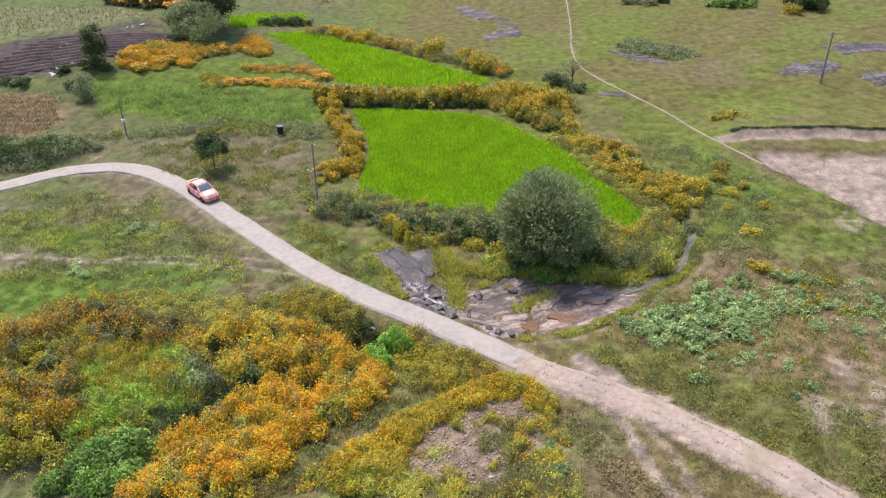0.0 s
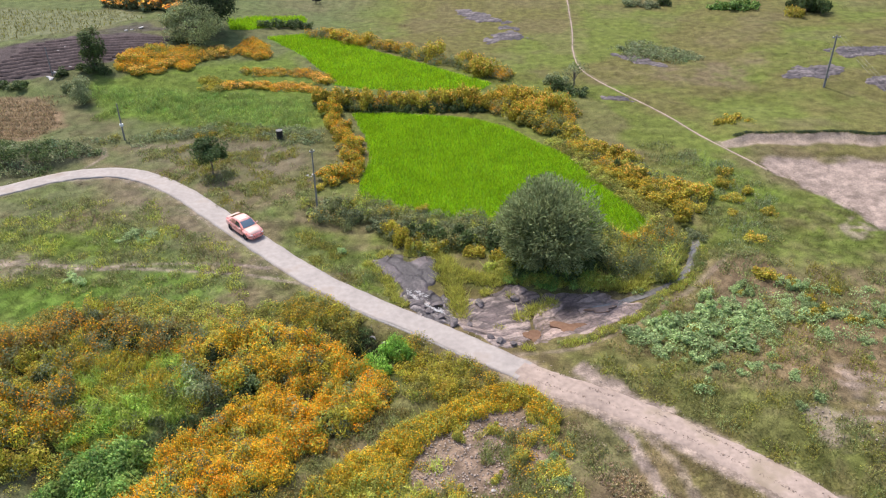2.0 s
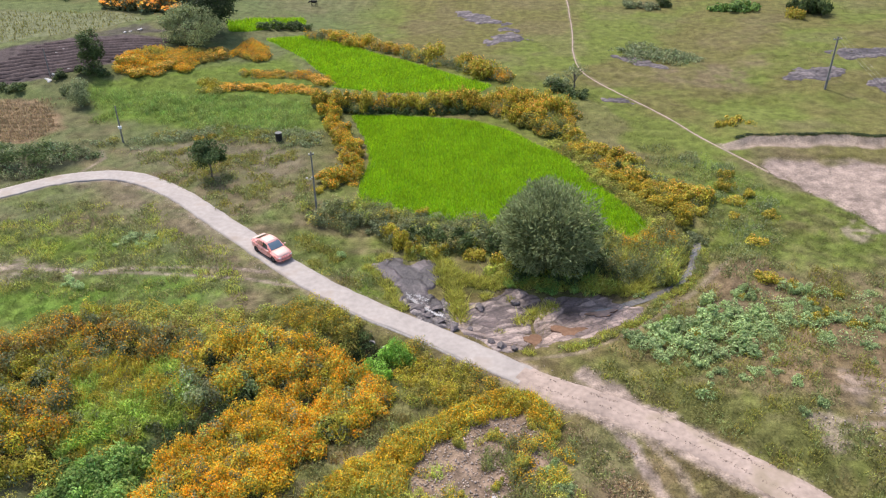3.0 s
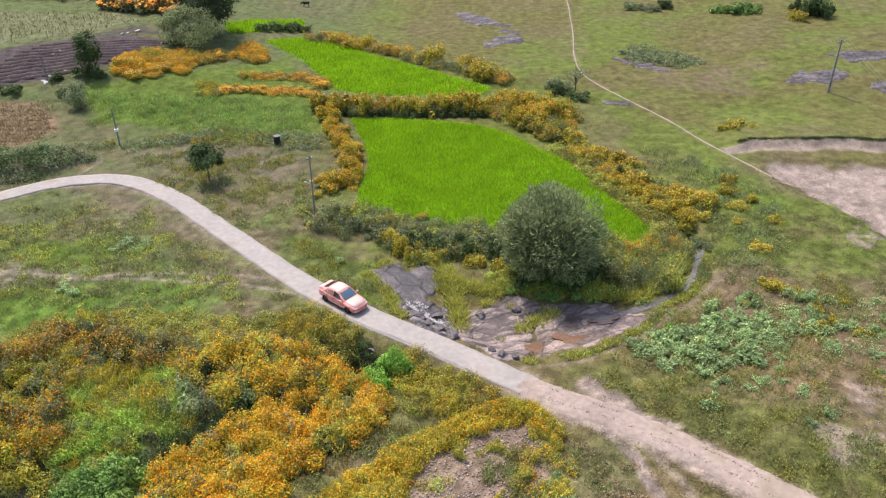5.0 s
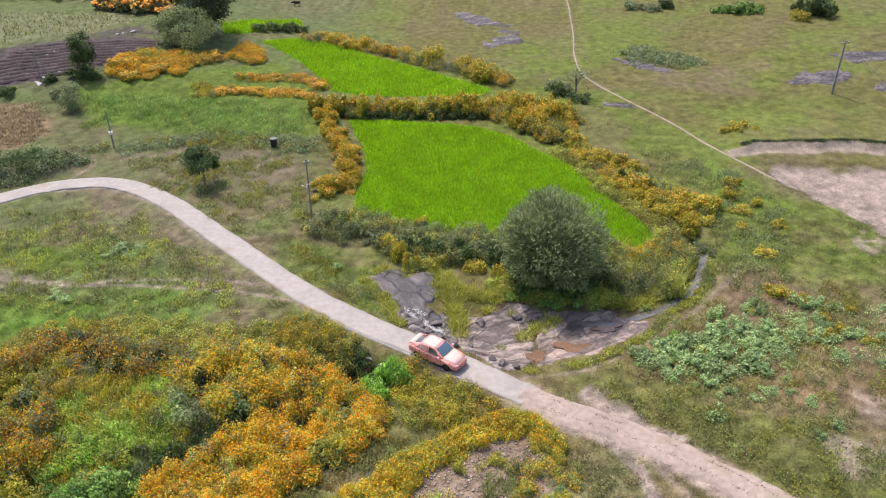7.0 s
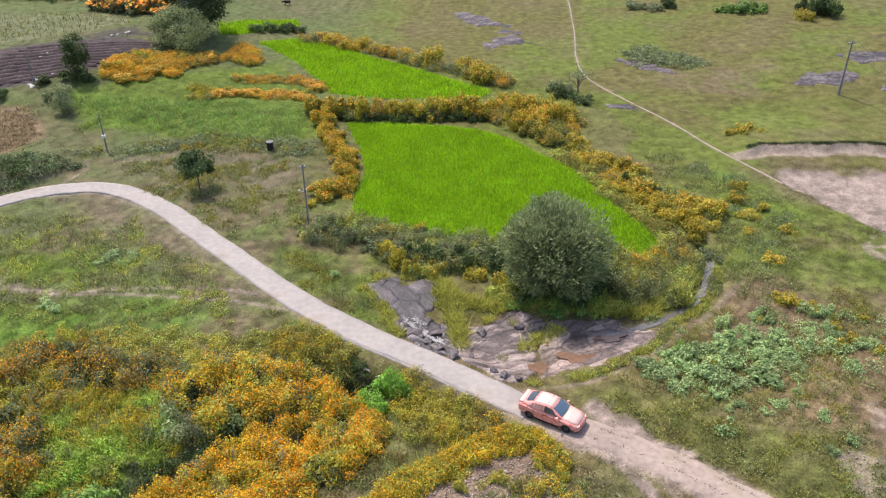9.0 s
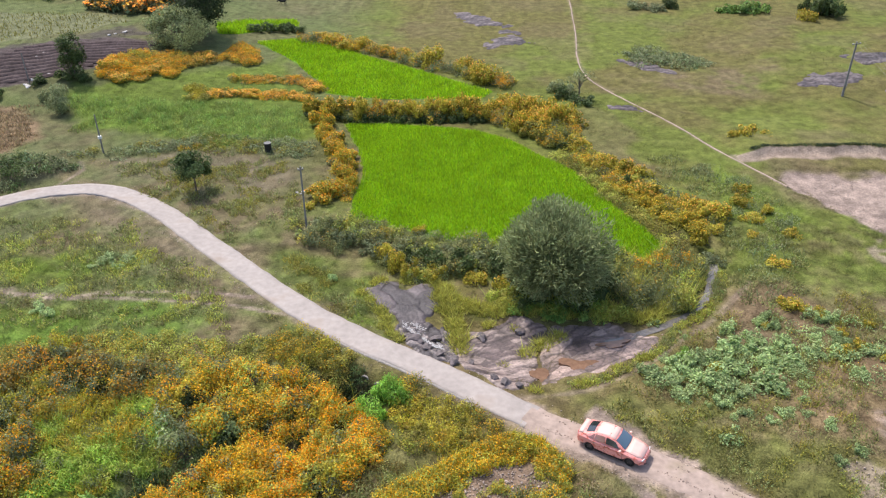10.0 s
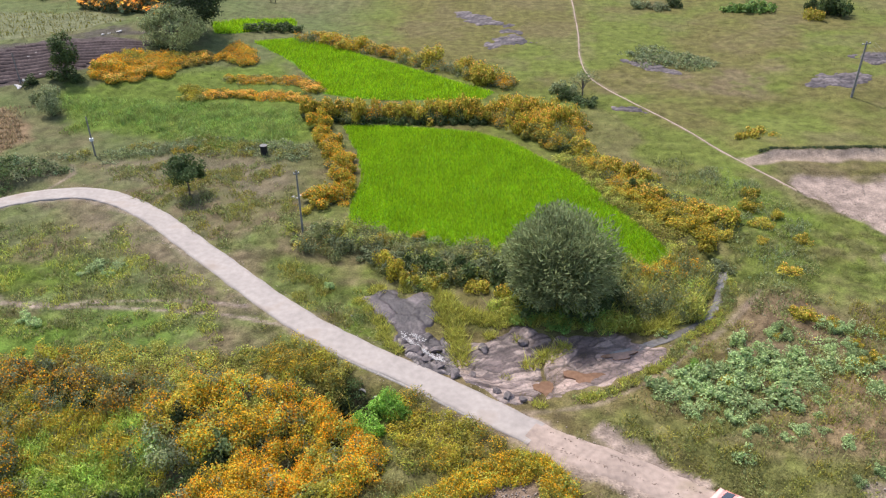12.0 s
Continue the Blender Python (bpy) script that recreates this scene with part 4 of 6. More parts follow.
def thicket(name, poly, leaf, petal, label, category, dens=150, flowers=55, tall=1.3, size=1.3, length=0.19, bloom=0.085, share=0.5, seed=0, rough=1.5, second=None, gap=0.0, hole=None, blades=0.0, plant_r=0.42, full=1.0, hollow=0.0, odd=0.0):
    """A stand of many leafy plants, each a small dome with its own tone; dens and flowers: leaves and blossoms a square metre; full: how close the plants stand."""
    x, y, d = inside_points(poly, 1.25 * full / plant_r ** 2, rough, seed + 2)
    keep = (rng.random(len(x)) < sm(d / 0.5 + 0.6)) & (line_dist(x, y, ROAD) > 1.2 + 0.55 * plant_r)
    if tall < 0.5:
        keep &= rng.random(len(x)) > 1.3 * bare_cover(x, y)
    for q in hole or ():
        keep &= poly_dist(x, y, q) + 3.0 * (fnoise(x, y, 2.2, seed + 5) - 0.5) > 0
    x, y, d = x[keep], y[keep], d[keep]
    lump = lump_height(x, y, poly, size, tall) * sm(d / 0.7 + 0.4)
    if gap:
        keep = lump > gap * tall * 0.8
        x, y, d, lump = x[keep], y[keep], d[keep], lump[keep]
    if hollow:
        keep = fnoise(x, y, 1.5, seed + 33, 2) > hollow
        x, y, d, lump = x[keep], y[keep], d[keep], lump[keep]
    n = len(x)
    ph = np.maximum(lump, 0.16 * tall) * rng.uniform(0.65, 1.25, n) + 0.1
    pr = plant_r * rng.uniform(0.6, 1.45, n)
    base = ground(x, y)
    # species and tone of each plant
    kind = fnoise(x, y, 2.2, seed + 70, 2) + rng.normal(0, 0.09, n) > 0.55 if second else np.zeros(n, bool)
    tone = np.where(kind[:, None], LEAF_COLOUR[(second or leaf).name], LEAF_COLOUR[leaf.name])
    tone = tone * 1.12 * rng.uniform(0.6, 1.35, (n, 1)) * (1 + rng.normal(0, 0.08, (n, 3)) * (1, 0.6, 1))
    if odd:
        tone = np.where(rng.random((n, 1)) < odd * 2 * fnoise(x, y, 1.8, seed + 41, 2)[:, None], LEAF_COLOUR["grey_green_leaves"] * rng.uniform(0.5, 1.3, (n, 1)), tone)
    per = np.maximum(2, (dens * 1.7 * pr * pr / full ** 0.5).astype(int))
    k = np.repeat(np.arange(n), per)

    def dome(k, lo, out):
        m = len(k)
        up = rng.uniform(lo, 1.0, m)
        a = rng.uniform(0, 2 * np.pi, m)
        q = np.sqrt(1 - up * up)
        v = np.stack([q * np.cos(a), q * np.sin(a), up], 1)
        s = (out * (1 + 0.28 * rng.normal(0, 0.6, m) * (rng.random(m) < 0.6)))[:, None] * np.stack([pr[k], pr[k], ph[k] * 0.72], 1)
        c = np.stack([x[k], y[k], base[k] + ph[k] * 0.28], 1) + v * s
        c[:, 2] = np.maximum(c[:, 2], base[k] + 0.03)
        return c, v / s

    root = tagged(new(name), label, category, kind="stuff")
    c, v = dome(k, -0.15, rng.uniform(0.75, 1.05, len(k)))
    q, f = shell_leaves(c, v + (0, 0, 0.6), length, length * 0.5, 0.5)
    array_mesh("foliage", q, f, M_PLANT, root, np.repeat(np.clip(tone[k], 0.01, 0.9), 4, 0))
    if blades:
        m = rng.random(len(k)) < blades
        q, f = blade_arrays(np.stack([c[m, 0], c[m, 1], base[k[m]] - 0.02], 1), ph[k[m]] * rng.uniform(0.7, 1.25, m.sum()) + 0.1, 0.06, 0.45)
        array_mesh("stems", q, f, M_PLANT, root, np.repeat(np.clip(tone[k[m]] * 1.2, 0.01, 0.9), 3, 0))
    if petal:
        spread = sm((fnoise(x, y, 2.6, seed + 50, 3) + rng.normal(0, 0.05, n) - (0.78 - 0.55 * share)) / 0.16)
        per = (flowers * 2.0 * pr * pr / full ** 0.5 * spread * rng.uniform(0.5, 1.5, n)).astype(int)
        k = np.repeat(np.arange(n), per)
        if len(k):
            c, v = dome(k, 0.3, np.full(len(k), 1.06))
            gold = np.clip(fnoise(x, y, 2.4, seed + 90, 2) * 2.2 - 0.85 + rng.normal(0, 0.22, n), 0, 1) if petal is M_ORANGE else rng.uniform(0.6, 1, n) if petal is M_GOLD else rng.uniform(0.0, 0.45, n)
            hue = (LEAF_COLOUR["orange_petals"] + (LEAF_COLOUR["golden_petals"] - LEAF_COLOUR["orange_petals"]) * gold[:, None]) * rng.uniform(0.85, 1.15, (n, 1))
            q, f = shell_leaves(c, v + (0, 0, 0.5), bloom, bloom * 0.9, 0.5)
            array_mesh("blossoms", q, f, M_PLANT, root, np.repeat(np.clip(hue[k], 0, 0.95), 4, 0))
    return root


def band(line, half):
    """The outline of a strip of growth along a line."""
    p = smooth_line(line, 2.5)
    return [tuple(q) for q in shifted(p, half)] + [tuple(q) for q in shifted(p, -half)[::-1]]


HEDGES = (
    ([(-17.0, 101.2), (-11.0, 100.8), (-6.6, 100.2), (-0.7, 99.8), (5.3, 99.4)], 1.3, 1.5, 0.45, M_LEAF, M_LEAFD),
    ([(4.6, 99.4), (9.0, 100.6), (12.0, 98.0), (13.4, 94.0), (12.6, 90.4)], 2.4, 1.5, 0.6, M_LEAFY, M_LEAF),
    ([(-14.8, 98.0), (-13.1, 92.6), (-11.3, 87.0), (-10.5, 82.0), (-11.3, 78.6)], 1.0, 1.0, 0.75, M_LEAFY, M_LEAF),
    ([(14.0, 88.2), (17.1, 84.8), (19.6, 80.6), (22.0, 76.4), (25.6, 73.6)], 2.1, 0.8, 0.5, M_LEAFY, M_REED),
    ([(-22.1, 132.4), (-15.1, 127.8), (-9.6, 125.2), (-0.8, 118.2), (3.3, 115.0), (9.0, 110.0)], 1.5, 1.3, 0.6, M_LEAFY, M_LEAFG),
    ([(-30.6, 107.0), (-25.0, 108.0), (-17.5, 106.4)], 1.1, 0.5, 0.8, M_LEAFY, M_LEAF),
    ([(-29.4, 112.8), (-22.8, 113.6), (-18.2, 112.4), (-16.0, 109.2)], 1.2, 0.55, 0.75, M_LEAFY, M_LEAF))


def build_thickets():
    flower = "flowers"
    for i, (outline, share, leaf) in enumerate((([(-46.2, 111.7), (-45.9, 115.9), (-43.8, 118.0), (-40.3, 119.6), (-36.6, 119.4), (-35.1, 115.2), (-36.4, 112.3), (-38.8, 111.3), (-41.6, 109.0), (-44.8, 109.6)], 0.95, M_LEAFY), ([(-37.0, 119.3), (-34.6, 123.0), (-32.5, 120.9), (-32.6, 116.2), (-35.5, 115.1)], 0.45, M_RUSSET), ([(-32.5, 120.1), (-31.9, 124.0), (-30.0, 126.9), (-26.9, 122.7), (-26.4, 119.4), (-30.3, 118.4)], 0.9, M_LEAFY), ([(-34.2, 108.2), (-32.2, 109.3), (-30.8, 108.2), (-30.5, 105.4), (-32.6, 104.9)], 0.5, M_LEAFY))):
        thicket("flower_patch", outline, leaf, M_HAZED, "low spreading patch of orange blossoms beside the ploughed field", flower, 150, 75, 0.75, 1.6, 0.19, 0.11, share, 80 + i, 1.6, M_LEAF, plant_r=0.5)
    for i, (line, half, tall, share, leaf, second) in enumerate(HEDGES):
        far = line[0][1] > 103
        thicket("flower_hedge", band(line, half), leaf, M_HAZED if far else M_ORANGE, "ragged hedge of weeds with orange blossoms", flower, 130 if far else 190, 55 if far else 80, tall, 1.3, 0.17, 0.105 if far else 0.09, share, 60 + i, 1.2, second, hollow=0.25 if i != 3 else 0.4, odd=0.3)
    thicket("meadow_growth", [(-37.7, 54.2), (-32.5, 54.6), (-28.3, 57.6), (-21.1, 56.6), (-16.3, 55.6), (-12.4, 56.6), (-9.0, 54.5), (-12.6, 52.3), (-13.0, 48.8), (-18.9, 43.6), (-21.8, 40.8), (-29.5, 37.3)], M_REED, M_GOLD, "low olive-green weeds with yellow flecks", "weeds", 130, 16, 0.6, 0.9, 0.15, share=0.55, seed=3, second=M_LEAF, rough=2.0, hole=(BANK_MAIN, BANK_UPPER, GREEN_MIX), full=0.8)
    thicket("pale_weeds", [(25, 57.5), (32, 60), (37, 55), (35, 49.5), (28, 48.5), (25, 51)], M_LEAFP, M_GOLD, "thin pale green weeds in dry grass", "weeds", 40, 4, 0.5, 0.8, 0.17, share=0.5, seed=8, rough=2.6, second=M_LOW, gap=0.4, hollow=0.5)
    thicket("dry_weeds", [(22, 88), (30, 84), (33, 74), (30, 66), (27, 58), (23, 62), (24, 70), (22, 78)], M_LOW, None, "sparse yellowish weeds in the meadow", "weeds", 22, 0, 0.4, 0.9, 0.17, seed=9, rough=2.6, gap=0.25, second=M_LEAFG, blades=0.5, hollow=0.46)
    thicket("flower_thicket", BANK_MAIN, M_LEAFY, M_ORANGE, "dense thicket of orange wildflowers in full bloom", flower, 280, 125, 1.7, 1.25, 0.18, 0.105, share=1.0, seed=1, second=M_REED, blades=0.03, full=0.95, rough=0.9, hollow=0.34, odd=0.16, plant_r=0.48)
    thicket("flower_thicket", BANK_UPPER, M_LEAFY, M_GOLD, "yellow-green thicket with golden blossoms", flower, 240, 95, 1.6, 1.2, 0.19, 0.105, share=1.0, seed=9, second=M_REED, rough=0.8, hollow=0.3, odd=0.12, plant_r=0.48)
    thicket("flower_thicket", BANK_LEFT, M_LEAFY, M_ORANGE, "tangled brownish olive thicket with fading orange blossoms", flower, 230, 46, 1.6, 1.2, 0.19, 0.11, share=0.74, seed=5, second=M_RUSSET, blades=0.05, hollow=0.38, odd=0.3, plant_r=0.48)
    thicket("flower_thicket", [(-13.8, 54.0), (-13.3, 56.5), (-10.7, 57.4), (-6.8, 54.0), (-7.4, 53.1), (-10.2, 53.4)], M_LEAF, M_GOLD, "olive weeds with golden blossoms below the lane", flower, 220, 40, 1.0, 1.0, 0.15, 0.075, share=0.6, seed=14, second=M_LEAFY)
    thicket("flower_thicket", BANK_NEAR, M_LEAFY, M_GOLD, "low bank of golden-yellow wildflowers", flower, 270, 85, 0.8, 0.9, 0.15, 0.09, share=0.95, seed=12, second=M_REED, blades=0.15, plant_r=0.3, rough=0.6)
    thicket("flower_thicket", [(-4.4, 51.3), (-3.2, 51.6), (0.2, 48.9), (4.1, 46.2), (5.6, 45.3), (2.8, 44.5), (-0.6, 44.2), (-3.3, 44.9), (-4.2, 47.4)], M_LEAF, M_GOLD, "olive weeds with a few yellow blossoms beside the lane", flower, 220, 36, 0.9, 0.9, 0.14, 0.075, share=0.6, seed=15, second=M_LEAFY, plant_r=0.34)
    thicket("weed_patch", [(-3.5, 37.6), (-1.3, 38.0), (4.1, 42.0), (7.3, 42.4), (8.5, 38.6), (7.6, 31.7), (-3.6, 31.8)], M_LOW, M_GOLD, "sparse yellowish weeds on stony ground", "weeds", 80, 45, 0.55, 0.7, 0.13, 0.085, share=0.6, seed=18, second=M_TUFT, rough=1.6, blades=0.5, gap=0.45, hollow=0.45, plant_r=0.3)
    thicket("broadleaf_thicket", [(-26.4, 38.6), (-25.7, 39.5), (-24.9, 40.7), (-23.2, 41.5), (-21.4, 41.4), (-19.6, 41.5), (-20.2, 40.2), (-20.7, 38.8), (-20.6, 36.2), (-26.1, 36.9)], M_LEAFB, None, "thick mass of green broad leaves", "bushes", 230, 0, 1.9, 1.2, 0.24, seed=21, plant_r=0.5, rough=0.8, hollow=0.3)
    # dark leaves carry the hollow's shade in their colour
    thicket("dark_thicket", [(-7.9, 53.0), (-6.3, 53.5), (-5.6, 51.8), (-6.2, 51.0), (-7.3, 50.2)], M_LEAFD, None, "growth coloured dark for the shade in the hollow below the culvert", "bushes", 190, 0, 0.7, 0.8, 0.16, seed=43, second=M_DEEP, rough=0.4)
    thicket("flower_thicket", [(-9.4, 54.1), (-7.3, 53.1), (-7.0, 52.0), (-7.7, 50.4), (-8.4, 51.1)], M_LEAF, M_GOLD, "tall olive bushes beside the culvert", flower, 230, 40, 1.7, 1.1, 0.17, 0.1, share=0.6, seed=46, second=M_LEAFD, rough=0.5)
    # the gully's shadow gaps are painted by the near-black second leaf
    thicket("dark_thicket", [(-12.6, 48.9), (-14.0, 47.8), (-15.8, 46.5), (-17.6, 45.1), (-19.3, 43.5), (-20.7, 42.5), (-21.7, 40.9), (-20.7, 40.0), (-19.7, 41.5), (-18.4, 43.1), (-16.9, 44.5), (-14.3, 46.7), (-12.4, 48.1)], M_LEAFD, None, "dark green gully bushes with near-black leaves for shade", "bushes", 190, 0, 0.7, 0.8, 0.18, seed=24, second=M_DEEP, rough=0.5)
    thicket("dark_thicket", [(-20.1, 50.2), (-18.8, 50.5), (-17.5, 48.0), (-15.9, 46.4), (-17.7, 45.3), (-19.5, 46.1), (-19.2, 47.8)], M_LEAFP, None, "bluish green bushes beside the gully", "bushes", 170, 0, 1.2, 0.8, 0.2, seed=27, second=M_LEAFG, rough=0.8, hollow=0.4)
    thicket("meadow_growth", GREEN_MIX, M_SOFT, M_GOLD, "soft green grass and weeds between flower banks", "weeds", 170, 26, 0.8, 0.9, 0.16, share=0.5, seed=26, second=M_LEAFY, blades=0.4, plant_r=0.4, hollow=0.3, odd=0.12)
    thicket("streamside_growth", [(14.3, 66.8), (19.4, 68.2), (22.4, 66.0), (20.6, 62.0), (17.6, 60.2), (14.6, 59.8), (12.6, 61.5)], M_LOW, M_GOLD, "tall yellow-green grass and weeds on the stream bank", "weeds", 150, 12, 1.6, 1.5, 0.22, share=0.55, seed=28, second=M_REED, blades=0.35, hollow=0.32, odd=0.35)
    thicket("flower_patch", [(15.2, 67.4), (17.6, 67.6), (19.5, 68.2), (21.4, 67.1), (20.7, 65.4), (18.0, 64.6), (15.5, 64.8)], M_LEAFY, M_ORANGE, "orange blossoms at the corner of the rice field", flower, 190, 70, 1.5, 1.2, 0.17, 0.1, share=0.8, seed=29, second=M_LEAF, rough=0.8)
    thicket("streamside_growth", [(2.4, 62.2), (12.4, 62.5), (14.6, 60.0), (13.0, 59.0), (8.2, 59.4), (3.0, 60.4)], M_REED, None, "green undergrowth below the tree", "weeds", 150, 0, 0.9, 0.9, 0.2, seed=31, second=M_LEAFB, blades=0.3)
    thicket("bank_grass", band([(22.3, 67.4), (20.9, 63.9), (19.2, 61.9), (17.0, 60.4)], 0.4), M_REED, None, "green grass overhanging the stream channel", "weeds", 150, 0, 0.45, 0.7, 0.16, seed=66, rough=0.3, plant_r=0.25, second=M_LEAFD, blades=0.3)
    thicket("bank_grass", band([(23.6, 66.0), (22.4, 62.6), (20.6, 60.2), (18.2, 58.4), (15.4, 55.0), (11.8, 52.2), (8.4, 51.2)], 0.45), M_REED, None, "low grass along the rock slab", "weeds", 130, 0, 0.25, 0.6, 0.13, seed=67, rough=0.4, second=M_LOW, blades=0.4, plant_r=0.24)
    thicket("scrub", [(-14.8, 74.5), (-9.4, 73.8), (-5.8, 73.0), (-0.5, 71.4), (5.4, 69.0), (5.6, 64.0), (0.4, 63.6), (-3.0, 64.2), (-7.9, 68.2), (-12.8, 70.5)], M_LOW, M_GOLD, "mixed grey-green scrub along the field edge", "bushes", 190, 10, 1.3, 1.2, 0.17, share=0.4, seed=34, second=M_REED, hollow=0.33, odd=0.3)
    thicket("scrub", [(-44, 90.6), (-37, 91.4), (-28, 95.2), (-16.6, 93.4), (-13.9, 90), (-18, 89), (-28, 91.6), (-36, 88.6)], M_LEAFG, None, "grey-green weeds at the meadow's edge", "weeds", 50, 0, 0.55, 1.0, 0.22, seed=37, second=M_LEAF, rough=2.2)
    thicket("bund_weeds", band([(12.0, 89.0), (14.6, 83.6), (16.8, 78.0), (19.0, 73.4), (20.6, 70.4), (19.4, 67.6)], 1.1), M_REED, M_GOLD, "green weeds on the rice field's bund", "weeds", 110, 5, 0.6, 0.9, 0.18, share=0.4, seed=56, rough=0.8, second=M_LEAF)
    thicket("dry_weeds", [(7, 46.5), (13, 51), (22, 60), (36, 62), (44, 56), (36, 38), (28, 32), (17, 42)], M_LOW, None, "low olive and brown weeds on dry ground", "weeds", 30, 0, 0.3, 0.6, 0.14, seed=57, rough=2.5, gap=0.22, second=M_LEAF, blades=0.5, hollow=0.46)
    # strip of dark leaves that paints the shadow line below the bank's lip
    turf = thicket("turf_edge", band([(float(x), float(cut_edge(np.array(x), np.array(0.0))) + 0.4) for x in np.arange(33.0, 61.0, 2.0)], 0.25), M_DEEP, None, "ragged turf along the cut bank, coloured dark for its shade", "weeds", 260, 0, 0.16, 0.9, 0.12, seed=69, rough=0.2, plant_r=0.22, full=2.0)
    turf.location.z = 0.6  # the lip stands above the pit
    thicket("dry_weeds", [(5, 42), (9, 42.5), (13, 38), (14, 31), (4, 31)], M_LOW, None, "low green weeds beside the dirt track", "weeds", 40, 0, 0.3, 0.6, 0.15, seed=59, rough=2.0, gap=0.2, second=M_STALK, blades=0.5, hollow=0.46)
    thicket("dry_weeds", [(-14, 68), (-7, 64.5), (-5, 57.5), (-9, 59), (-14, 64)], M_LOW, None, "low green weeds beside the lane", "weeds", 50, 0, 0.3, 0.6, 0.15, seed=51, rough=1.5, gap=0.2, second=M_LEAF, blades=0.5, hollow=0.46)
    thicket("dry_weeds", DRY[2], M_LOW, None, "thin grey-green weeds on trodden ground", "weeds", 34, 0, 0.3, 0.7, 0.17, seed=52, rough=2.5, gap=0.2, second=M_LEAF, blades=0.5, hollow=0.46)
    thicket("dry_weeds", [(-42, 76), (-30, 74), (-20, 64), (-14, 59), (-24, 57), (-40, 60), (-46, 68)], M_LOW, None, "scattered low weeds in the meadow", "weeds", 36, 0, 0.3, 0.8, 0.15, seed=54, rough=2.5, gap=0.2, second=M_REED, blades=0.5, hollow=0.46)
    thicket("dry_weeds", [(-12.5, 35.5), (-7.6, 41.6), (-3.2, 45.6), (-2.6, 42.6), (-7.4, 37.4), (-9.0, 32)], M_LOW, None, "low dry grass between flower banks", "weeds", 70, 0, 0.28, 0.6, 0.14, seed=64, rough=1.5, gap=0.18, second=M_RUSSET, blades=0.5, hollow=0.46)
    thicket("scrub", DARK_BANK, M_LEAFD, None, "dark scrub on an earthen bank", "bushes", 60, 0, 0.9, 1.2, 0.24, seed=38, second=M_LEAFG, rough=1.5)
    thicket("scrub", [(-92, 146), (-60, 144.5), (-48, 142), (-47, 146), (-70, 152), (-92, 152)], M_LEAFD, None, "dark scrub at the far edge of the fields", "bushes", 22, 0, 1.8, 2.2, 0.4, seed=48, second=M_LEAFG, rough=2.0)
    thicket("scrub", [(25, 122), (30, 125.5), (36, 121), (38, 117), (33, 115), (27, 118)], M_LEAFG, None, "patch of thin grey-green scrub on the slope", "bushes", 22, 0, 0.7, 1.5, 0.32, seed=41, rough=2.5)
    thicket("soft_meadow", [(-47.4, 104.8), (-28.9, 104.6), (-16.8, 102.5), (-17.0, 94.4), (-26.1, 92.2), (-32.0, 96.5), (-43.2, 96.8)], M_MEADOW, None, "soft tall bright green meadow grass", "grass", 26, 0, 0.42, 2.0, 0.17, seed=72, rough=4.0, blades=1.0, plant_r=0.5, full=0.7)
    tuft = "rounded tuft of yellow-green grass among rocks"
    for x, y, r, h in ((0.5, 58.6, 0.9, 0.8), (0.8, 57.2, 0.9, 0.9), (0.9, 56.0, 0.75, 0.8), (0.3, 59.8, 0.9, 0.6), (6.0, 55.6, 0.8, 0.5), (7.2, 56.5, 0.9, 0.55), (8.4, 57.2, 0.8, 0.5), (1.6, 60.6, 1.0, 0.6), (2.8, 60.2, 0.9, 0.6), (4.0, 60.0, 0.9, 0.7),
                       (5.4, 60.4, 1.0, 0.7), (6.6, 60.0, 0.9, 0.6), (8.0, 60.2, 1.0, 0.7), (9.4, 59.8, 0.9, 0.6), (10.8, 60.0, 1.0, 0.7), (12.2, 59.9, 0.9, 0.6), (13.6, 59.8, 1.0, 0.7), (15.0, 59.5, 0.9, 0.7), (16.4, 59.6, 1.0, 0.8), (-4.9, 58.0, 0.7, 0.5), (-4.3, 57.0, 0.6, 0.45), (-3.7, 56.2, 0.5, 0.4),
                       (3.2, 58.6, 0.6, 0.45), (5.2, 58.2, 0.5, 0.35), (4.0, 54.2, 0.4, 0.25), (17.4, 60.8, 1.0, 1.0), (18.6, 61.8, 1.0, 1.0), (0.2, 61.4, 1.0, 0.6), (-0.4, 62.8, 0.9, 0.6), (6.0, 50.6, 0.6, 0.3), (9.5, 51.4, 0.7, 0.3), (12.5, 53.0, 0.7, 0.35), (14.6, 54.6, 0.7, 0.35), (-7.0, 62.6, 0.7, 0.4), (-6.2, 61.4, 0.6, 0.4), (-5.5, 60.2, 0.7, 0.45), (-5.0, 59.2, 0.6, 0.45), (-1.1, 63.4, 0.8, 0.5), (-0.7, 61.6, 0.8, 0.6), (-0.5, 60.4, 0.7, 0.6), (-3.4, 64.0, 0.7, 0.4), (-5.8, 64.2, 0.8, 0.4)):
        n = int(420 * r * r)
        a, q = rng.uniform(0, 2 * np.pi, n), r * np.sqrt(rng.random(n))
        px, py = x + q * np.cos(a), y + q * np.sin(a) * 0.85
        v, f = blade_arrays(np.stack([px, py, ground(px, py) - 0.02], 1), h * np.sqrt(np.clip(1.05 - (q / r) ** 2, 0.05, 1)) + 0.1, 0.075, 0.6)
        tagged(array_mesh("grass_tuft", v, f, M_TUFT), tuft, "grass tuft", "grass tufts by the stream")


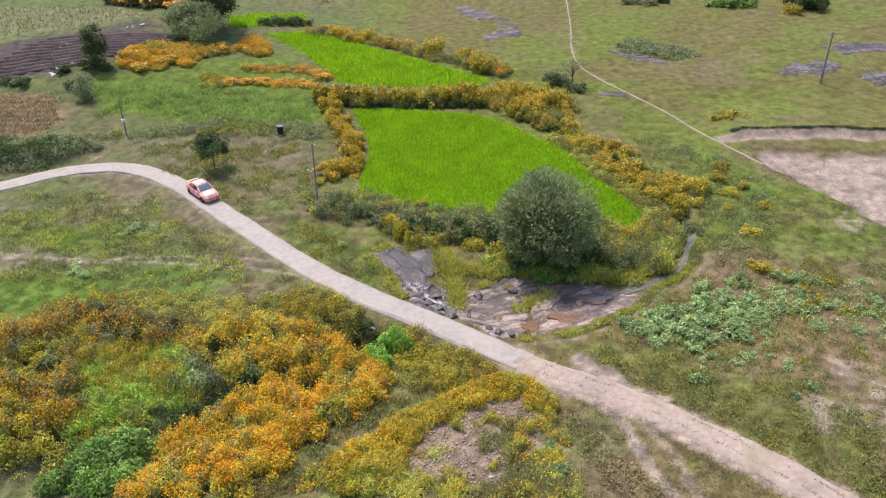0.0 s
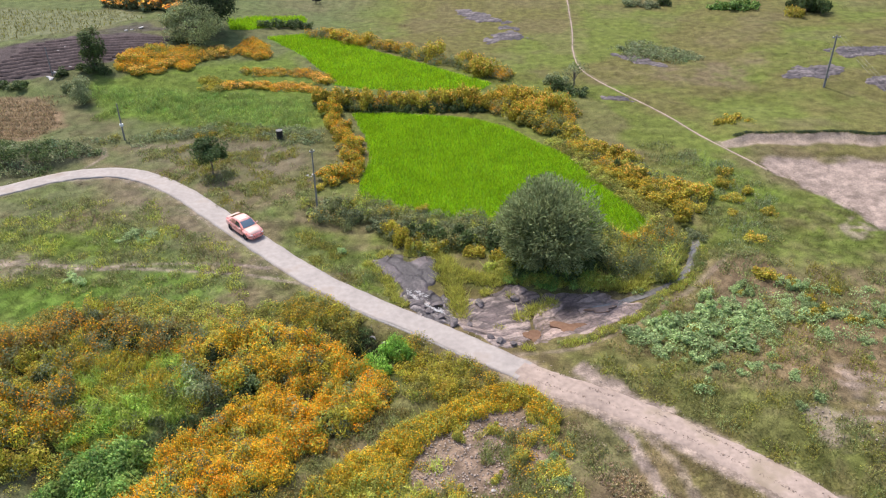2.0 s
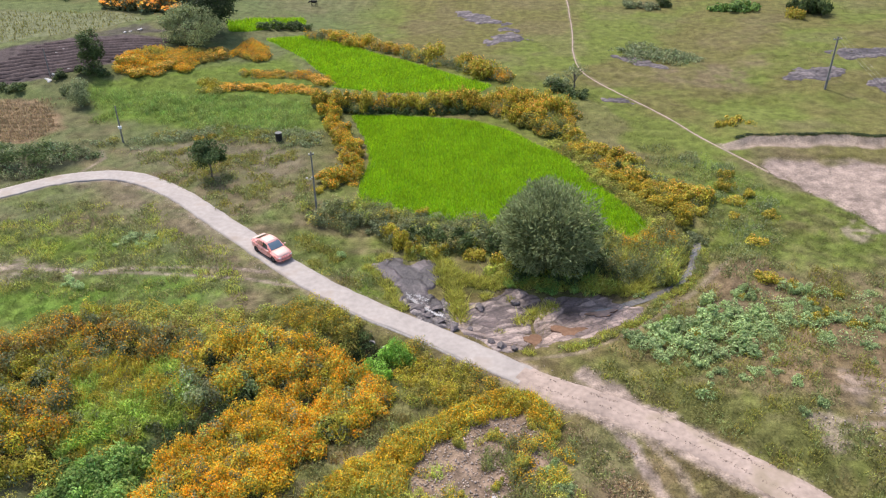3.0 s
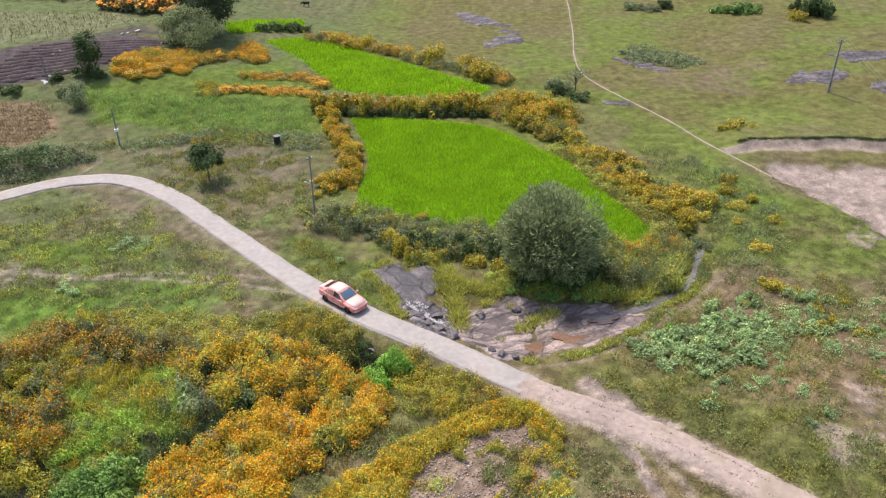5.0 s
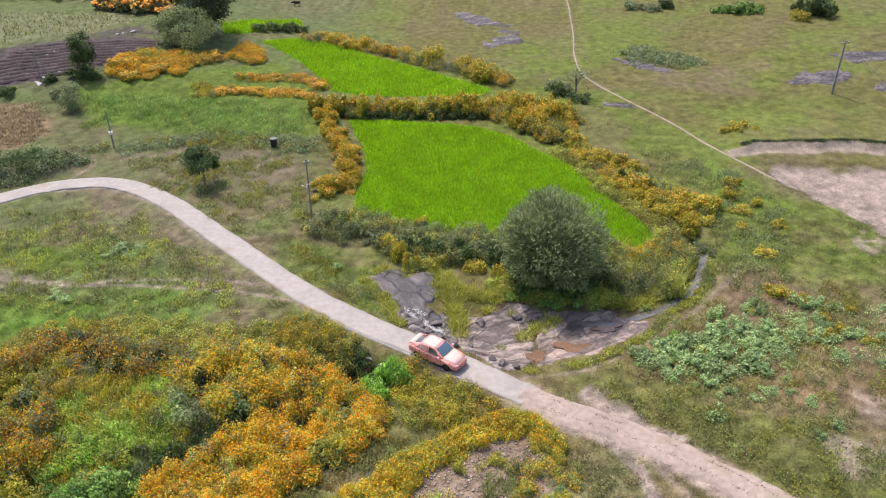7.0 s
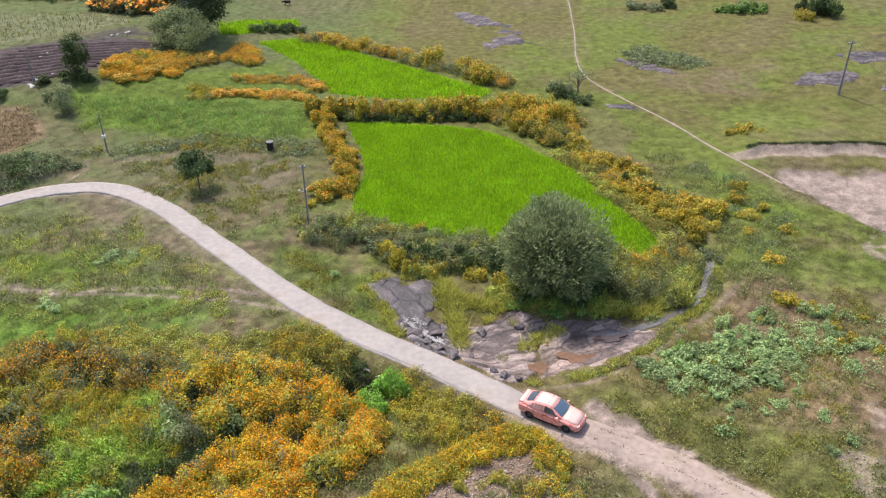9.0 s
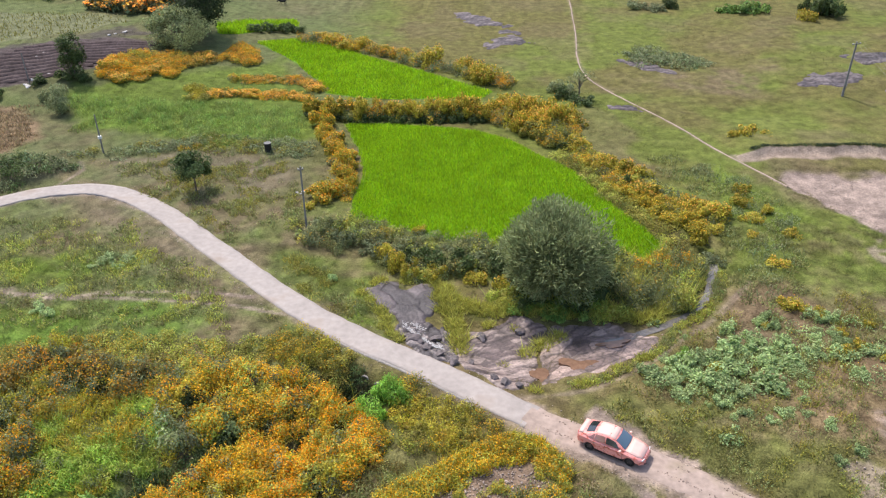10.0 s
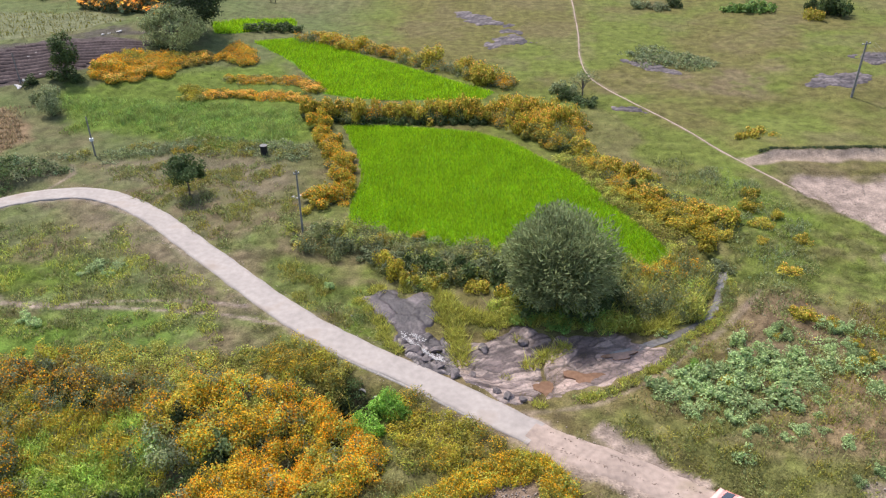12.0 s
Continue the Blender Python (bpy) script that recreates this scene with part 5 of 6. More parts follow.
# ---- bushes that can be told apart ----
def bush(name, leaf, petal, n_leaf, n_bloom, seed, length=0.2, flat=0.85, lobes=9, cover_share=0.6, bloom=0.11):
    """One bush about a metre in radius: lobed foliage, blossoms on the outer shell, a few stems."""
    r = np.random.default_rng(seed)
    cen = np.concatenate([[[0, 0, 0.4]], np.stack([r.uniform(-0.75, 0.75, lobes), r.uniform(-0.75, 0.75, lobes), r.uniform(0.15, 0.8, lobes)], 1)])
    rad = np.concatenate([[0.5], r.uniform(0.2, 0.46, lobes)])

    def shell(n, lo):
        k = r.integers(0, len(rad), n)
        d = r.normal(0, 1, (n, 3))
        d /= np.linalg.norm(d, axis=1)[:, None]
        p = cen[k] + d * (rad[k] * (r.uniform(lo, 1.05, n) + np.abs(r.normal(0, 0.16, n))))[:, None]
        p[:, 2] *= flat
        return p[p[:, 2] > 0.02], d[p[:, 2] > 0.02]

    root = new(name)
    p, d = shell(n_leaf, 0.6)
    v, f = shell_leaves(p, d + (0, 0, 0.4), length, length * 0.5, 0.55)
    array_mesh("foliage", v, f, leaf, root)
    if petal:
        p, d = shell(n_bloom * 2, 0.97)
        p = p[(d[:, 2] > 0.25) & (r.random(len(p)) < cover_share * 1.05)]
        v, f = leaf_arrays(p + (0, 0, 0.04), bloom, bloom * 0.9, 0.8)
        array_mesh("blossoms", v, f, petal, root)
    bm = bmesh.new()
    for i in range(4):
        a = i * 1.6 + seed
        tube(bm, [(0.05 * math.cos(a), 0.05 * math.sin(a), -0.1), (0.18 * math.cos(a), 0.18 * math.sin(a), 0.3), (0.35 * math.cos(a), 0.35 * math.sin(a), 0.6)], [0.03, 0.022, 0.01], 5)
    part("stems", bm, M_BARK, root)
    return root


def plant(kinds, spots, label, category, group):
    """Sets bushes at (x, y, radius, height); the first of each kind is the original."""
    for i, (x, y, r, h) in enumerate(spots):
        src = kinds[i % len(kinds)]
        m = pose(x, y, gz(x, y) - 0.05, 0, 0, (i * 137) % 360) @ Matrix.Diagonal((r * rng.uniform(0.8, 1.3), r * rng.uniform(0.8, 1.25), h * rng.uniform(0.85, 1.35), 1))
        ob = src if i < len(kinds) else copy_thing(src, m)
        ob.matrix_basis = m
        tagged(ob, label, category, group)


def along(line, gap, spread, r, h):
    out = []
    for x, y in smooth_line(line, gap)[:, :2]:
        for _ in range(1 + int(spread > 1.2)):
            k = rng.uniform(0.7, 1.25)
            out.append((x + rng.normal(0, spread * 0.45), y + rng.normal(0, spread * 0.45), r * k, h * k * rng.uniform(0.85, 1.15)))
    return out


def build_bushes():
    def trio(leaf, petal, share, seed, n=1200, blooms=520, length=0.19, bloom=0.09):
        return [bush("flowering_bush" if petal else "shrub", leaf, petal, n, blooms, seed + i, length, cover_share=share, bloom=bloom) for i in range(3)]

    fb = "flowering bush"
    plant(trio(M_LEAFY, M_HAZED, 0.26, 11), along([(-16.4, 101.4), (-11.0, 101.0), (-6.6, 100.4), (-0.7, 100.0), (4.3, 99.6)], 1.15, 1.0, 1.25, 1.9), "olive bush with orange-gold blossoms on the bund", fb, "bushes on the bund between fields")
    plant(trio(M_LEAFD, None, 0, 15), [(x, y - 0.9, r, h * 0.6) for x, y, r, h in along([(-16.4, 101.0), (-6.6, 100.0), (4.3, 99.0)], 1.5, 0.4, 1.1, 1.7)], "dark green bush at the foot of the bund", "bush", "dark bushes on the bund")
    plant(trio(M_LEAFY, M_HAZED, 0.42, 21), along([(5.0, 99.6), (8.5, 101.5), (11.5, 99.5), (13.2, 96.5), (9.5, 97)], 1.4, 1.8, 1.4, 1.9) , "bush heavy with orange blossoms", fb, "orange bushes at the field corner")
    plant(trio(M_LEAF, M_GOLD, 0.3, 25), along([(8.5, 95.6), (11.0, 93.6), (12.8, 91.0)], 1.1, 1.2, 1.2, 1.5), "olive bush with scattered golden blossoms", fb, "golden bushes at the field corner")
    plant(trio(M_LEAFY, M_ORANGE, 0.45, 31), along([(-14.8, 97.4), (-13.4, 93.0), (-12.0, 89.0), (-10.8, 85.0), (-10.7, 81.6), (-11.4, 79.0)], 1.2, 0.7, 1.1, 1.35), "yellow-orange flowering bush beside the rice", fb, "flowering bushes along the rice")
    plant(trio(M_LEAFY, M_HAZED, 0.32, 35), along([(14.6, 87.8), (17.1, 85.2), (19.2, 81.8), (21.0, 78.4), (23.0, 75.6), (25.4, 74.6)], 2.1, 2.0, 1.15, 1.2), "bush with bright orange blossoms and olive leaves", fb, "orange bushes beyond the rice")
    plant(trio(M_LEAFY, M_GOLD, 0.25, 41), along([(17.0, 80.6), (19.4, 77.0), (21.6, 73.6), (23.2, 70.6)], 1.0, 1.2, 1.0, 0.9), "yellow-green bush with few blossoms", fb, "yellow-green bushes beyond the rice")
    plant(trio(M_LEAFY, M_HAZED, 0.34, 45), along([(-21.1, 132.2), (-15.1, 128.0), (-9.6, 125.4), (-0.8, 118.4), (3.3, 115.2), (8.5, 110.5)], 2.4, 1.1, 1.4, 1.4), "olive hedge bush with orange tops", fb, "hedge bushes behind the far field")
    plant(trio(M_LEAFY, M_HAZED, 0.4, 51, 1000, 700, 0.2, 0.105), along([(-44.5, 111.2), (-41.0, 113.6), (-37.0, 116.0), (-34.0, 118.4)], 2.6, 2.6, 1.3, 0.95), "bush covered in orange blossoms", fb, "orange bushes by the ploughed field")
    plant(trio(M_LEAFY, M_HAZED, 0.55, 55, 900, 800, 0.19, 0.1), along([(-29.8, 107.2), (-25.0, 108.2), (-18.5, 106.8)], 1.8, 0.7, 1.0, 0.7) + along([(-28.7, 113.0), (-22.8, 113.8), (-18.6, 112.6), (-16.8, 109.8)], 1.8, 0.8, 1.0, 0.75), "low orange flowering bush in the meadow", fb, "low orange bushes in rows")
    plant(trio(M_LEAFG, M_HAZED, 0.6, 61, 500, 400, 0.3, 0.2), along([(-57.1, 139.4), (-52.1, 137.4), (-44.5, 137.5)], 1.8, 1.5, 1.8, 1.8), "orange flowering bush at the field's far end", fb, "orange bushes far off")
    plant(trio(M_LEAFY, M_HAZED, 0.16, 65, bloom=0.1), [(28.8, 76.9, 1.0, 1.0), (28.7, 73.6, 0.9, 0.9), (28.3, 65.6, 1.2, 0.8), (27.3, 59.8, 1.0, 0.9), (29.0, 58.6, 0.6, 0.6), (34.9, 93.3, 1.6, 1.2), (33.0, 92.8, 1.1, 0.9), (36.6, 92.6, 1.0, 0.8), (-12.9, 79.4, 0.8, 0.8), (-13.6, 77.4, 0.7, 0.6), (-29.8, 91.6, 0.8, 0.5), (-28.4, 92.0, 0.6, 0.5), (57.7, 135.9, 1.6, 1.9), (36.3, 90.3, 0.7, 0.6), (-2.6, 72.3, 0.7, 1.0), (29.6, 79.2, 0.8, 0.8), (30.6, 75.2, 0.7, 0.7), (27.6, 70.6, 0.7, 0.6), (31.5, 70.8, 0.8, 0.6), (24.6, 71.8, 0.8, 0.7), (29.5, 55.9, 0.5, 0.6), (30.3, 54.2, 0.7, 0.8), (28.6, 53.4, 0.6, 0.8), (31.5, 52.4, 0.7, 0.7), (32.2, 57.2, 0.5, 0.5), (19.0, 52.0, 0.6, 0.7), (24.5, 57.6, 0.4, 0.4)], "small olive bush with golden blossoms in open grass", fb, "scattered flowering bushes")
    plant(trio(M_TUFT, M_GOLD, 0.25, 68), [(4.4, 39.0, 0.6, 0.8), (0.6, 40.8, 0.45, 0.8), (3.0, 37.2, 0.5, 0.7), (6.6, 38.2, 0.7, 0.9), (-1.6, 36.2, 0.7, 0.7), (0.9, 36.0, 0.8, 0.6), (2.8, 41.2, 0.6, 0.8), (5.2, 40.6, 0.5, 0.7), (6.9, 41.6, 0.45, 0.7), (-2.4, 34.9, 0.9, 0.7), (4.6, 35.2, 0.6, 0.6), (-0.4, 34.6, 0.7, 0.6), (5.6, 42.6, 0.5, 0.8)], "yellow flowering weed clump on stony ground", fb, "weed clumps on stony ground")
    plant(trio(M_LEAFP, None, 0, 71, 1100, 0, 0.22), [(14.5, 51.8, 0.9, 0.7), (15.6, 50.8, 1.0, 0.8), (16.9, 52.5, 1.0, 0.9), (18.6, 53.6, 1.2, 1.1), (20.5, 54.2, 1.3, 1.2), (22.9, 54.5, 1.2, 1.1), (24.1, 52.6, 1.1, 0.9), (18.2, 50.6, 1.0, 0.9), (19.7, 49.7, 1.0, 0.8), (21.8, 50.0, 1.2, 0.9), (18.1, 48.4, 0.7, 0.6), (21.5, 57.6, 0.8, 0.8), (28.3, 53.2, 1.0, 0.9), (30.6, 53.4, 0.8, 0.7), (28.9, 55.8, 0.6, 0.6), (22.0, 47.0, 0.6, 0.4), (29.1, 57.8, 0.7, 0.7), (28.6, 50.9, 0.7, 0.6), (32.7, 53.0, 0.7, 0.6), (34.4, 53.8, 0.8, 0.7), (20.0, 51.6, 1.0, 0.9), (17.4, 51.2, 0.9, 0.8), (22.6, 52.6, 0.9, 0.8), (16.2, 49.4, 0.7, 0.5), (19.6, 47.4, 0.6, 0.5), (26.4, 53.6, 0.9, 0.8), (25.0, 54.8, 0.8, 0.7), (24.2, 58.2, 0.6, 0.5), (33.6, 50.4, 0.7, 0.5), (31.2, 49.8, 0.5, 0.4), (24.2, 45.6, 0.6, 0.5), (20.8, 46.4, 0.5, 0.4), (6.9, 36.9, 0.6, 0.7), (-14.9, 47.5, 0.8, 1.3), (-8.9, 43.9, 0.7, 1.0), (-30.3, 68.0, 0.8, 0.5), (-28.8, 66.7, 0.7, 0.5), (-30.8, 67.1, 0.6, 0.4), (-28.3, 67.9, 0.7, 0.5), (-29.8, 68.6, 0.6, 0.45), (-32.9, 60.6, 0.6, 0.5), (-32.0, 59.9, 0.7, 0.5), (-9.7, 64.6, 0.5, 0.5), (27.4, 55.6, 0.6, 0.5), (29.9, 58.1, 0.7, 0.8), (29.1, 54.7, 0.8, 0.8), (30.3, 53.8, 0.6, 0.6), (25.1, 57.4, 0.6, 0.6), (24.9, 58.7, 0.5, 0.5), (24.8, 43.1, 0.5, 0.5), (23.5, 42.4, 0.4, 0.4), (6.5, 38.8, 0.5, 0.6), (7.5, 39.8, 0.5, 0.6), (5.8, 38.3, 0.5, 0.6)], "pale grey-green broad-leaved shrub", "shrub", "pale shrubs")
    # near-black shrubs that stand in for shaded gaps among the flowers
    plant(trio(M_DEEP, None, 0, 131, 700, 0, 0.2), [(-6.6, 50.6, 1.2, 1.5), (-7.8, 51.6, 1.2, 1.4), (-9.6, 46.6, 0.6, 1.3), (-11.4, 44.4, 0.5, 1.2), (-8.0, 42.6, 0.8, 1.0), (-6.2, 44.0, 0.7, 0.9), (-26.4, 51.0, 0.9, 1.4), (-24.0, 50.6, 0.8, 1.3), (-29.6, 46.6, 0.9, 1.3), (-21.4, 51.6, 0.7, 1.2), (-17.6, 49.4, 0.8, 1.3), (-31.6, 42.4, 1.0, 1.3)], "near-black shrub standing for shade among wildflowers", "shrub", "deep green shrubs in the thicket")
    few = []
    while len(few) < 60:
        x, y = rng.uniform(13, 35), rng.uniform(45, 59)
        if float(fnoise(x, y, 3.0, 77)) > 0.5 and (poly_dist(x, y, [(13.4, 51.5), (17.5, 54.6), (21.5, 58.5), (25.0, 55.6), (25.6, 52.0), (23.0, 48.8), (20.0, 46.0), (16.0, 48.6)]) < 0 or rng.random() < 0.16):
            r = rng.uniform(0.35, 0.8)
            few.append((x, y, r, r * rng.uniform(0.7, 1.0)))
    plant(trio(M_LEAFP, None, 0, 101, 420, 0, 0.2), few, "small pale green weed clump in dry grass", "weed", "pale weed clumps")
    plant(trio(M_FRESH, None, 0, 75, 4200, 0, 0.11), [(-5.5, 50.0, 1.5, 1.9), (-3.8, 50.2, 1.1, 1.5), (17.3, 54.0, 0.8, 0.8), (-4.2, 50.9, 0.9, 1.1)], "fresh bright green shrub", "shrub", "bright green shrubs")
    plant(trio(M_LEAFD, None, 0, 81, 900, 0, 0.2), [(-0.8, 66.2, 1.3, 1.7), (1.2, 65.4, 1.4, 1.6), (4.2, 64.6, 1.5, 1.7), (5.6, 63.0, 1.4, 1.4), (-2.4, 66.4, 1.2, 1.6), (8.5, 61.4, 2.2, 1.7), (11.2, 61.0, 2.0, 1.6), (-48.6, 109.4, 2.0, 1.4), (-46.9, 108.6, 1.3, 1.2), (13.1, 62.8, 1.6, 1.4), (6.4, 61.2, 1.3, 1.3), (18.4, 80.9, 0.8, 1.5), (15.0, 106.0, 1.6, 1.4), (17.0, 104.3, 1.8, 1.2), (13.0, 90.4, 1.0, 0.8), (-28.0, 135.5, 1.6, 1.2), (-25.6, 136.2, 1.6, 1.2), (-23.8, 136.0, 1.4, 1.3), (-30.0, 134.6, 1.3, 1.1), (-26, 137.2, 1.3, 1.1), (61.0, 138.5, 2.4, 3.2), (63.0, 137.6, 2.0, 2.2), (59.6, 139.5, 1.8, 2.4), (-52.6, 107.6, 1.4, 1.2), (-57, 104.6, 1.6, 1.2), (-60, 105.0, 1.5, 1.1), (39, 147, 1.6, 1.6)], "dark green dense shrub", "shrub", "dark shrubs")
    plant(trio(M_LEAFG, None, 0, 85, 800, 0, 0.2), [(-4.4, 67.4, 1.3, 1.5), (-6.4, 69.0, 1.3, 1.3), (-8.4, 70.4, 1.3, 1.2), (-10.4, 71.4, 1.2, 1.1), (-3.4, 69.2, 1.2, 1.3), (2.6, 66.6, 1.3, 1.5), (-0.4, 68.0, 1.2, 1.4), (-12.0, 73.2, 1.1, 0.9), (3.0, 68.4, 1.1, 1.1), (-49.0, 104.2, 1.3, 1.4), (-50.4, 103.6, 1.0, 1.1), (14.4, 108.0, 1.4, 1.2), (16.0, 107.2, 1.3, 1.0), (33.0, 147.0, 2.0, 1.4), (36.0, 146.0, 1.8, 1.2), (23.4, 67.4, 0.9, 0.6), (31.0, 119.5, 1.6, 0.7), (28.5, 121.0, 1.5, 0.7), (34.0, 118.2, 1.3, 0.6)], "grey-green shrub with small leaves", "shrub", "grey-green shrubs")
    plant(trio(M_LEAFY, M_HAZED, 0.12, 91), [(-4.4, 65.8, 1.0, 1.6), (-5.6, 67.2, 1.0, 1.5), (-3.2, 64.8, 1.0, 1.2), (4.4, 62.8, 0.9, 1.0), (2.2, 63.6, 1.0, 1.0), (-1.2, 64.4, 0.9, 1.1), (-5.8, 71.4, 0.9, 1.1), (-9.6, 72.6, 0.9, 0.9)], "olive bush with rusty orange blossoms", fb, "rusty bushes at the field edge")
    plant(trio(M_LEAFB, None, 0, 95, 500, 0, 0.35), [(48, 142.0, 1.8, 1.2), (50.3, 141.1, 2.2, 1.5), (52.6, 141.6, 1.9, 1.3), (46.5, 142.6, 1.3, 1.0)], "bright green shrub on the far slope", "shrub", "green shrubs far off")


# ---- trees ----
def sprays(c, out, length, width):
    """Narrow leaves that point outwards and up, like thin feathery twigs."""
    n = len(c)
    u = out / np.linalg.norm(out, axis=1)[:, None] + rng.normal(0, 0.55, (n, 3)) + (0, 0, 0.2)
    u /= np.linalg.norm(u, axis=1)[:, None]
    s = np.cross(u, rng.normal(0, 1, (n, 3)))
    s /= np.linalg.norm(s, axis=1)[:, None]
    ln, wd = (length * rng.uniform(0.5, 1.5, n))[:, None], (width * rng.uniform(0.6, 1.4, n))[:, None]
    return np.stack([c - u * ln / 2, c + s * wd / 2, c + u * ln / 2, c - s * wd / 2], 1).reshape(-1, 3), np.arange(4 * n).reshape(-1, 4)


def tree(name, x, y, height, crown, leaf, n_leaf, length, seed, trunk_r=0.14, lobes=26, low=0.3, spread=0.26):
    """crown: radius across and upright; the crown is many clumps along forked limbs."""
    r = np.random.default_rng(seed)
    root = new(name)
    root.matrix_basis = pose(x, y, gz(x, y) - 0.1, 0, 0, 0)
    cz = height - crown[1]
    bm = bmesh.new()
    tube(bm, [(0, 0, 0), (0.05, 0.03, cz * 0.4), (0.02, -0.05, cz * 0.75), (0, 0, cz)], [trunk_r * 1.35, trunk_r, trunk_r * 0.8, trunk_r * 0.6], 9)
    cen = []
    for i in range(lobes):
        if lobes > 60:
            a, e, k = i * 2.39996 + r.normal(0, 0.2), math.asin(1.0 - 1.85 * (i + 0.5) / lobes), r.uniform(0.5, 0.95)
        else:
            a, e = r.uniform(0, 2 * math.pi), math.asin(r.uniform(-low * 1.6 if low < 0.6 else -0.9, 1.0))
            k = r.uniform(0.62, 0.86)
        tip = (crown[0] * k * math.cos(e) * math.cos(a), crown[0] * k * math.cos(e) * math.sin(a), cz + crown[1] * k * math.sin(e))
        cen.append(tip)
        mid = (tip[0] * 0.4, tip[1] * 0.4, cz * 0.8 + (tip[2] - cz * 0.8) * 0.5)
        tube(bm, [(0, 0, cz * 0.55), mid, tip], [trunk_r * 0.5, trunk_r * 0.28, trunk_r * 0.08], 5)
    part("trunk", bm, M_BARK, root)
    cen = np.array(cen + [(0, 0, cz + crown[1] * 0.2)] * 3)
    k = r.integers(0, len(cen), n_leaf)
    d = r.normal(0, 1, (n_leaf, 3))
    d /= np.linalg.norm(d, axis=1)[:, None]
    rad = crown[0] * r.uniform(spread * 0.8, spread * 1.35, len(cen))
    p = cen[k] + d * (rad[k] * (r.uniform(0.35, 1.05, n_leaf) ** 0.6 + np.abs(r.normal(0, 0.22, n_leaf))))[:, None] * (1, 1, crown[1] / crown[0])
    p = p[p[:, 2] > 0.15]
    v, f = (sprays(p, p - (0, 0, cz * 0.7), length, length * 0.2) if lobes > 60 else shell_leaves(p, p - (0, 0, cz - 0.5), length, length * 0.45, 0.6))
    array_mesh("crown", v, f, leaf, root)
    return root


def build_trees():
    tagged(tree("tree", 8.6, 62.3, 7.9, (4.3, 3.9), M_TREE, 42000, 0.46, 1, 0.22, 170, 0.75, 0.19), "large round-crowned tree with fine grey-green foliage", "tree")
    tagged(tree("tree", -25.6, 81.0, 4.4, (2.1, 1.55), M_BROAD, 5200, 0.27, 2, 0.09, 22, 0.4, 0.24), "small dark green tree on a slim trunk", "tree")
    tagged(tree("tree", -48.4, 109.4, 6.4, (1.9, 2.7), M_LEAFD, 3600, 0.32, 3, 0.14, 20, 0.6, 0.26), "slender dark green tree by the ploughed field", "tree")
    tagged(tree("tree", -38.3, 123.0, 5.6, (4.3, 2.9), M_TREE, 11000, 0.32, 4, 0.2, 34, 0.9, 0.26), "wide grey-green tree among orange bushes", "tree")
    tagged(tree("tree", -36.4, 130.0, 9.4, (5.0, 4.3), M_DEEP, 9000, 0.42, 5, 0.22, 26, 0.7, 0.28), "dark spreading tree behind the fields", "tree")
    tagged(tree("tree", -44.2, 141.0, 6.0, (4.0, 3.0), M_DEEP, 7000, 0.42, 15, 0.22, 22, 0.7, 0.3), "dark rounded tree behind the fields", "tree")
    tagged(tree("tree", -47.4, 100.9, 3.4, (1.3, 1.7), M_LEAFG, 3000, 0.22, 6, 0.07, 16, 0.9, 0.4), "small grey bushy tree", "tree")
    tagged(tree("tree", 17.0, 105.2, 4.0, (2.0, 1.3), M_LEAFG, 420, 0.26, 7, 0.09, 14, 0.3, 0.3), "small thin tree with almost bare branches", "tree")


# ---- posts and wires, drum, cow ----
def pole(x, y, h, r, arm, label, insul=0.0):
    root = new("utility_pole")
    root.matrix_basis = pose(x, y, gz(x, y) - 0.3, 0, 1.0 if x > 0 else 0.5, 20)
    bm = bmesh.new()
    tube(bm, [(0, 0, 0), (0, 0, h * 0.5), (0, 0, h + 0.3)], [r, r * 0.85, r * 0.65], 8)
    part("post", bm, M_POLE, root)
    if arm:
        bm = bmesh.new()
        box(bm, -arm / 2, arm / 2, -0.05, 0.05, h - 0.05, h + 0.06)
        part("crossarm", bm, M_POLE, root)
        for k in (-0.42, 0, 0.42):
            bm = bmesh.new()
            prism(bm, circle(0.035, 8, k * arm, 0), h + 0.06, h + 0.17)
            part("insulator", bm, M_INSUL, root)
    if insul:
        bm = bmesh.new()
        prism(bm, circle(0.22, 8), insul, insul + 0.28)
        part("junction_box", bm, M_INSUL, root)
    tagged(root, label, "utility pole", "utility poles")


def wire(a, b, sag):
    bm = bmesh.new()
    pts = [Vector(a).lerp(Vector(b), k / 12) - Vector((0, 0, sag * 4 * (k / 12) * (1 - k / 12))) for k in range(13)]
    tube(bm, pts, [0.007] * 13, 4)
    tagged(part("power_line", bm, M_WIRE), "thin slack overhead wire", "wire", "overhead wires")


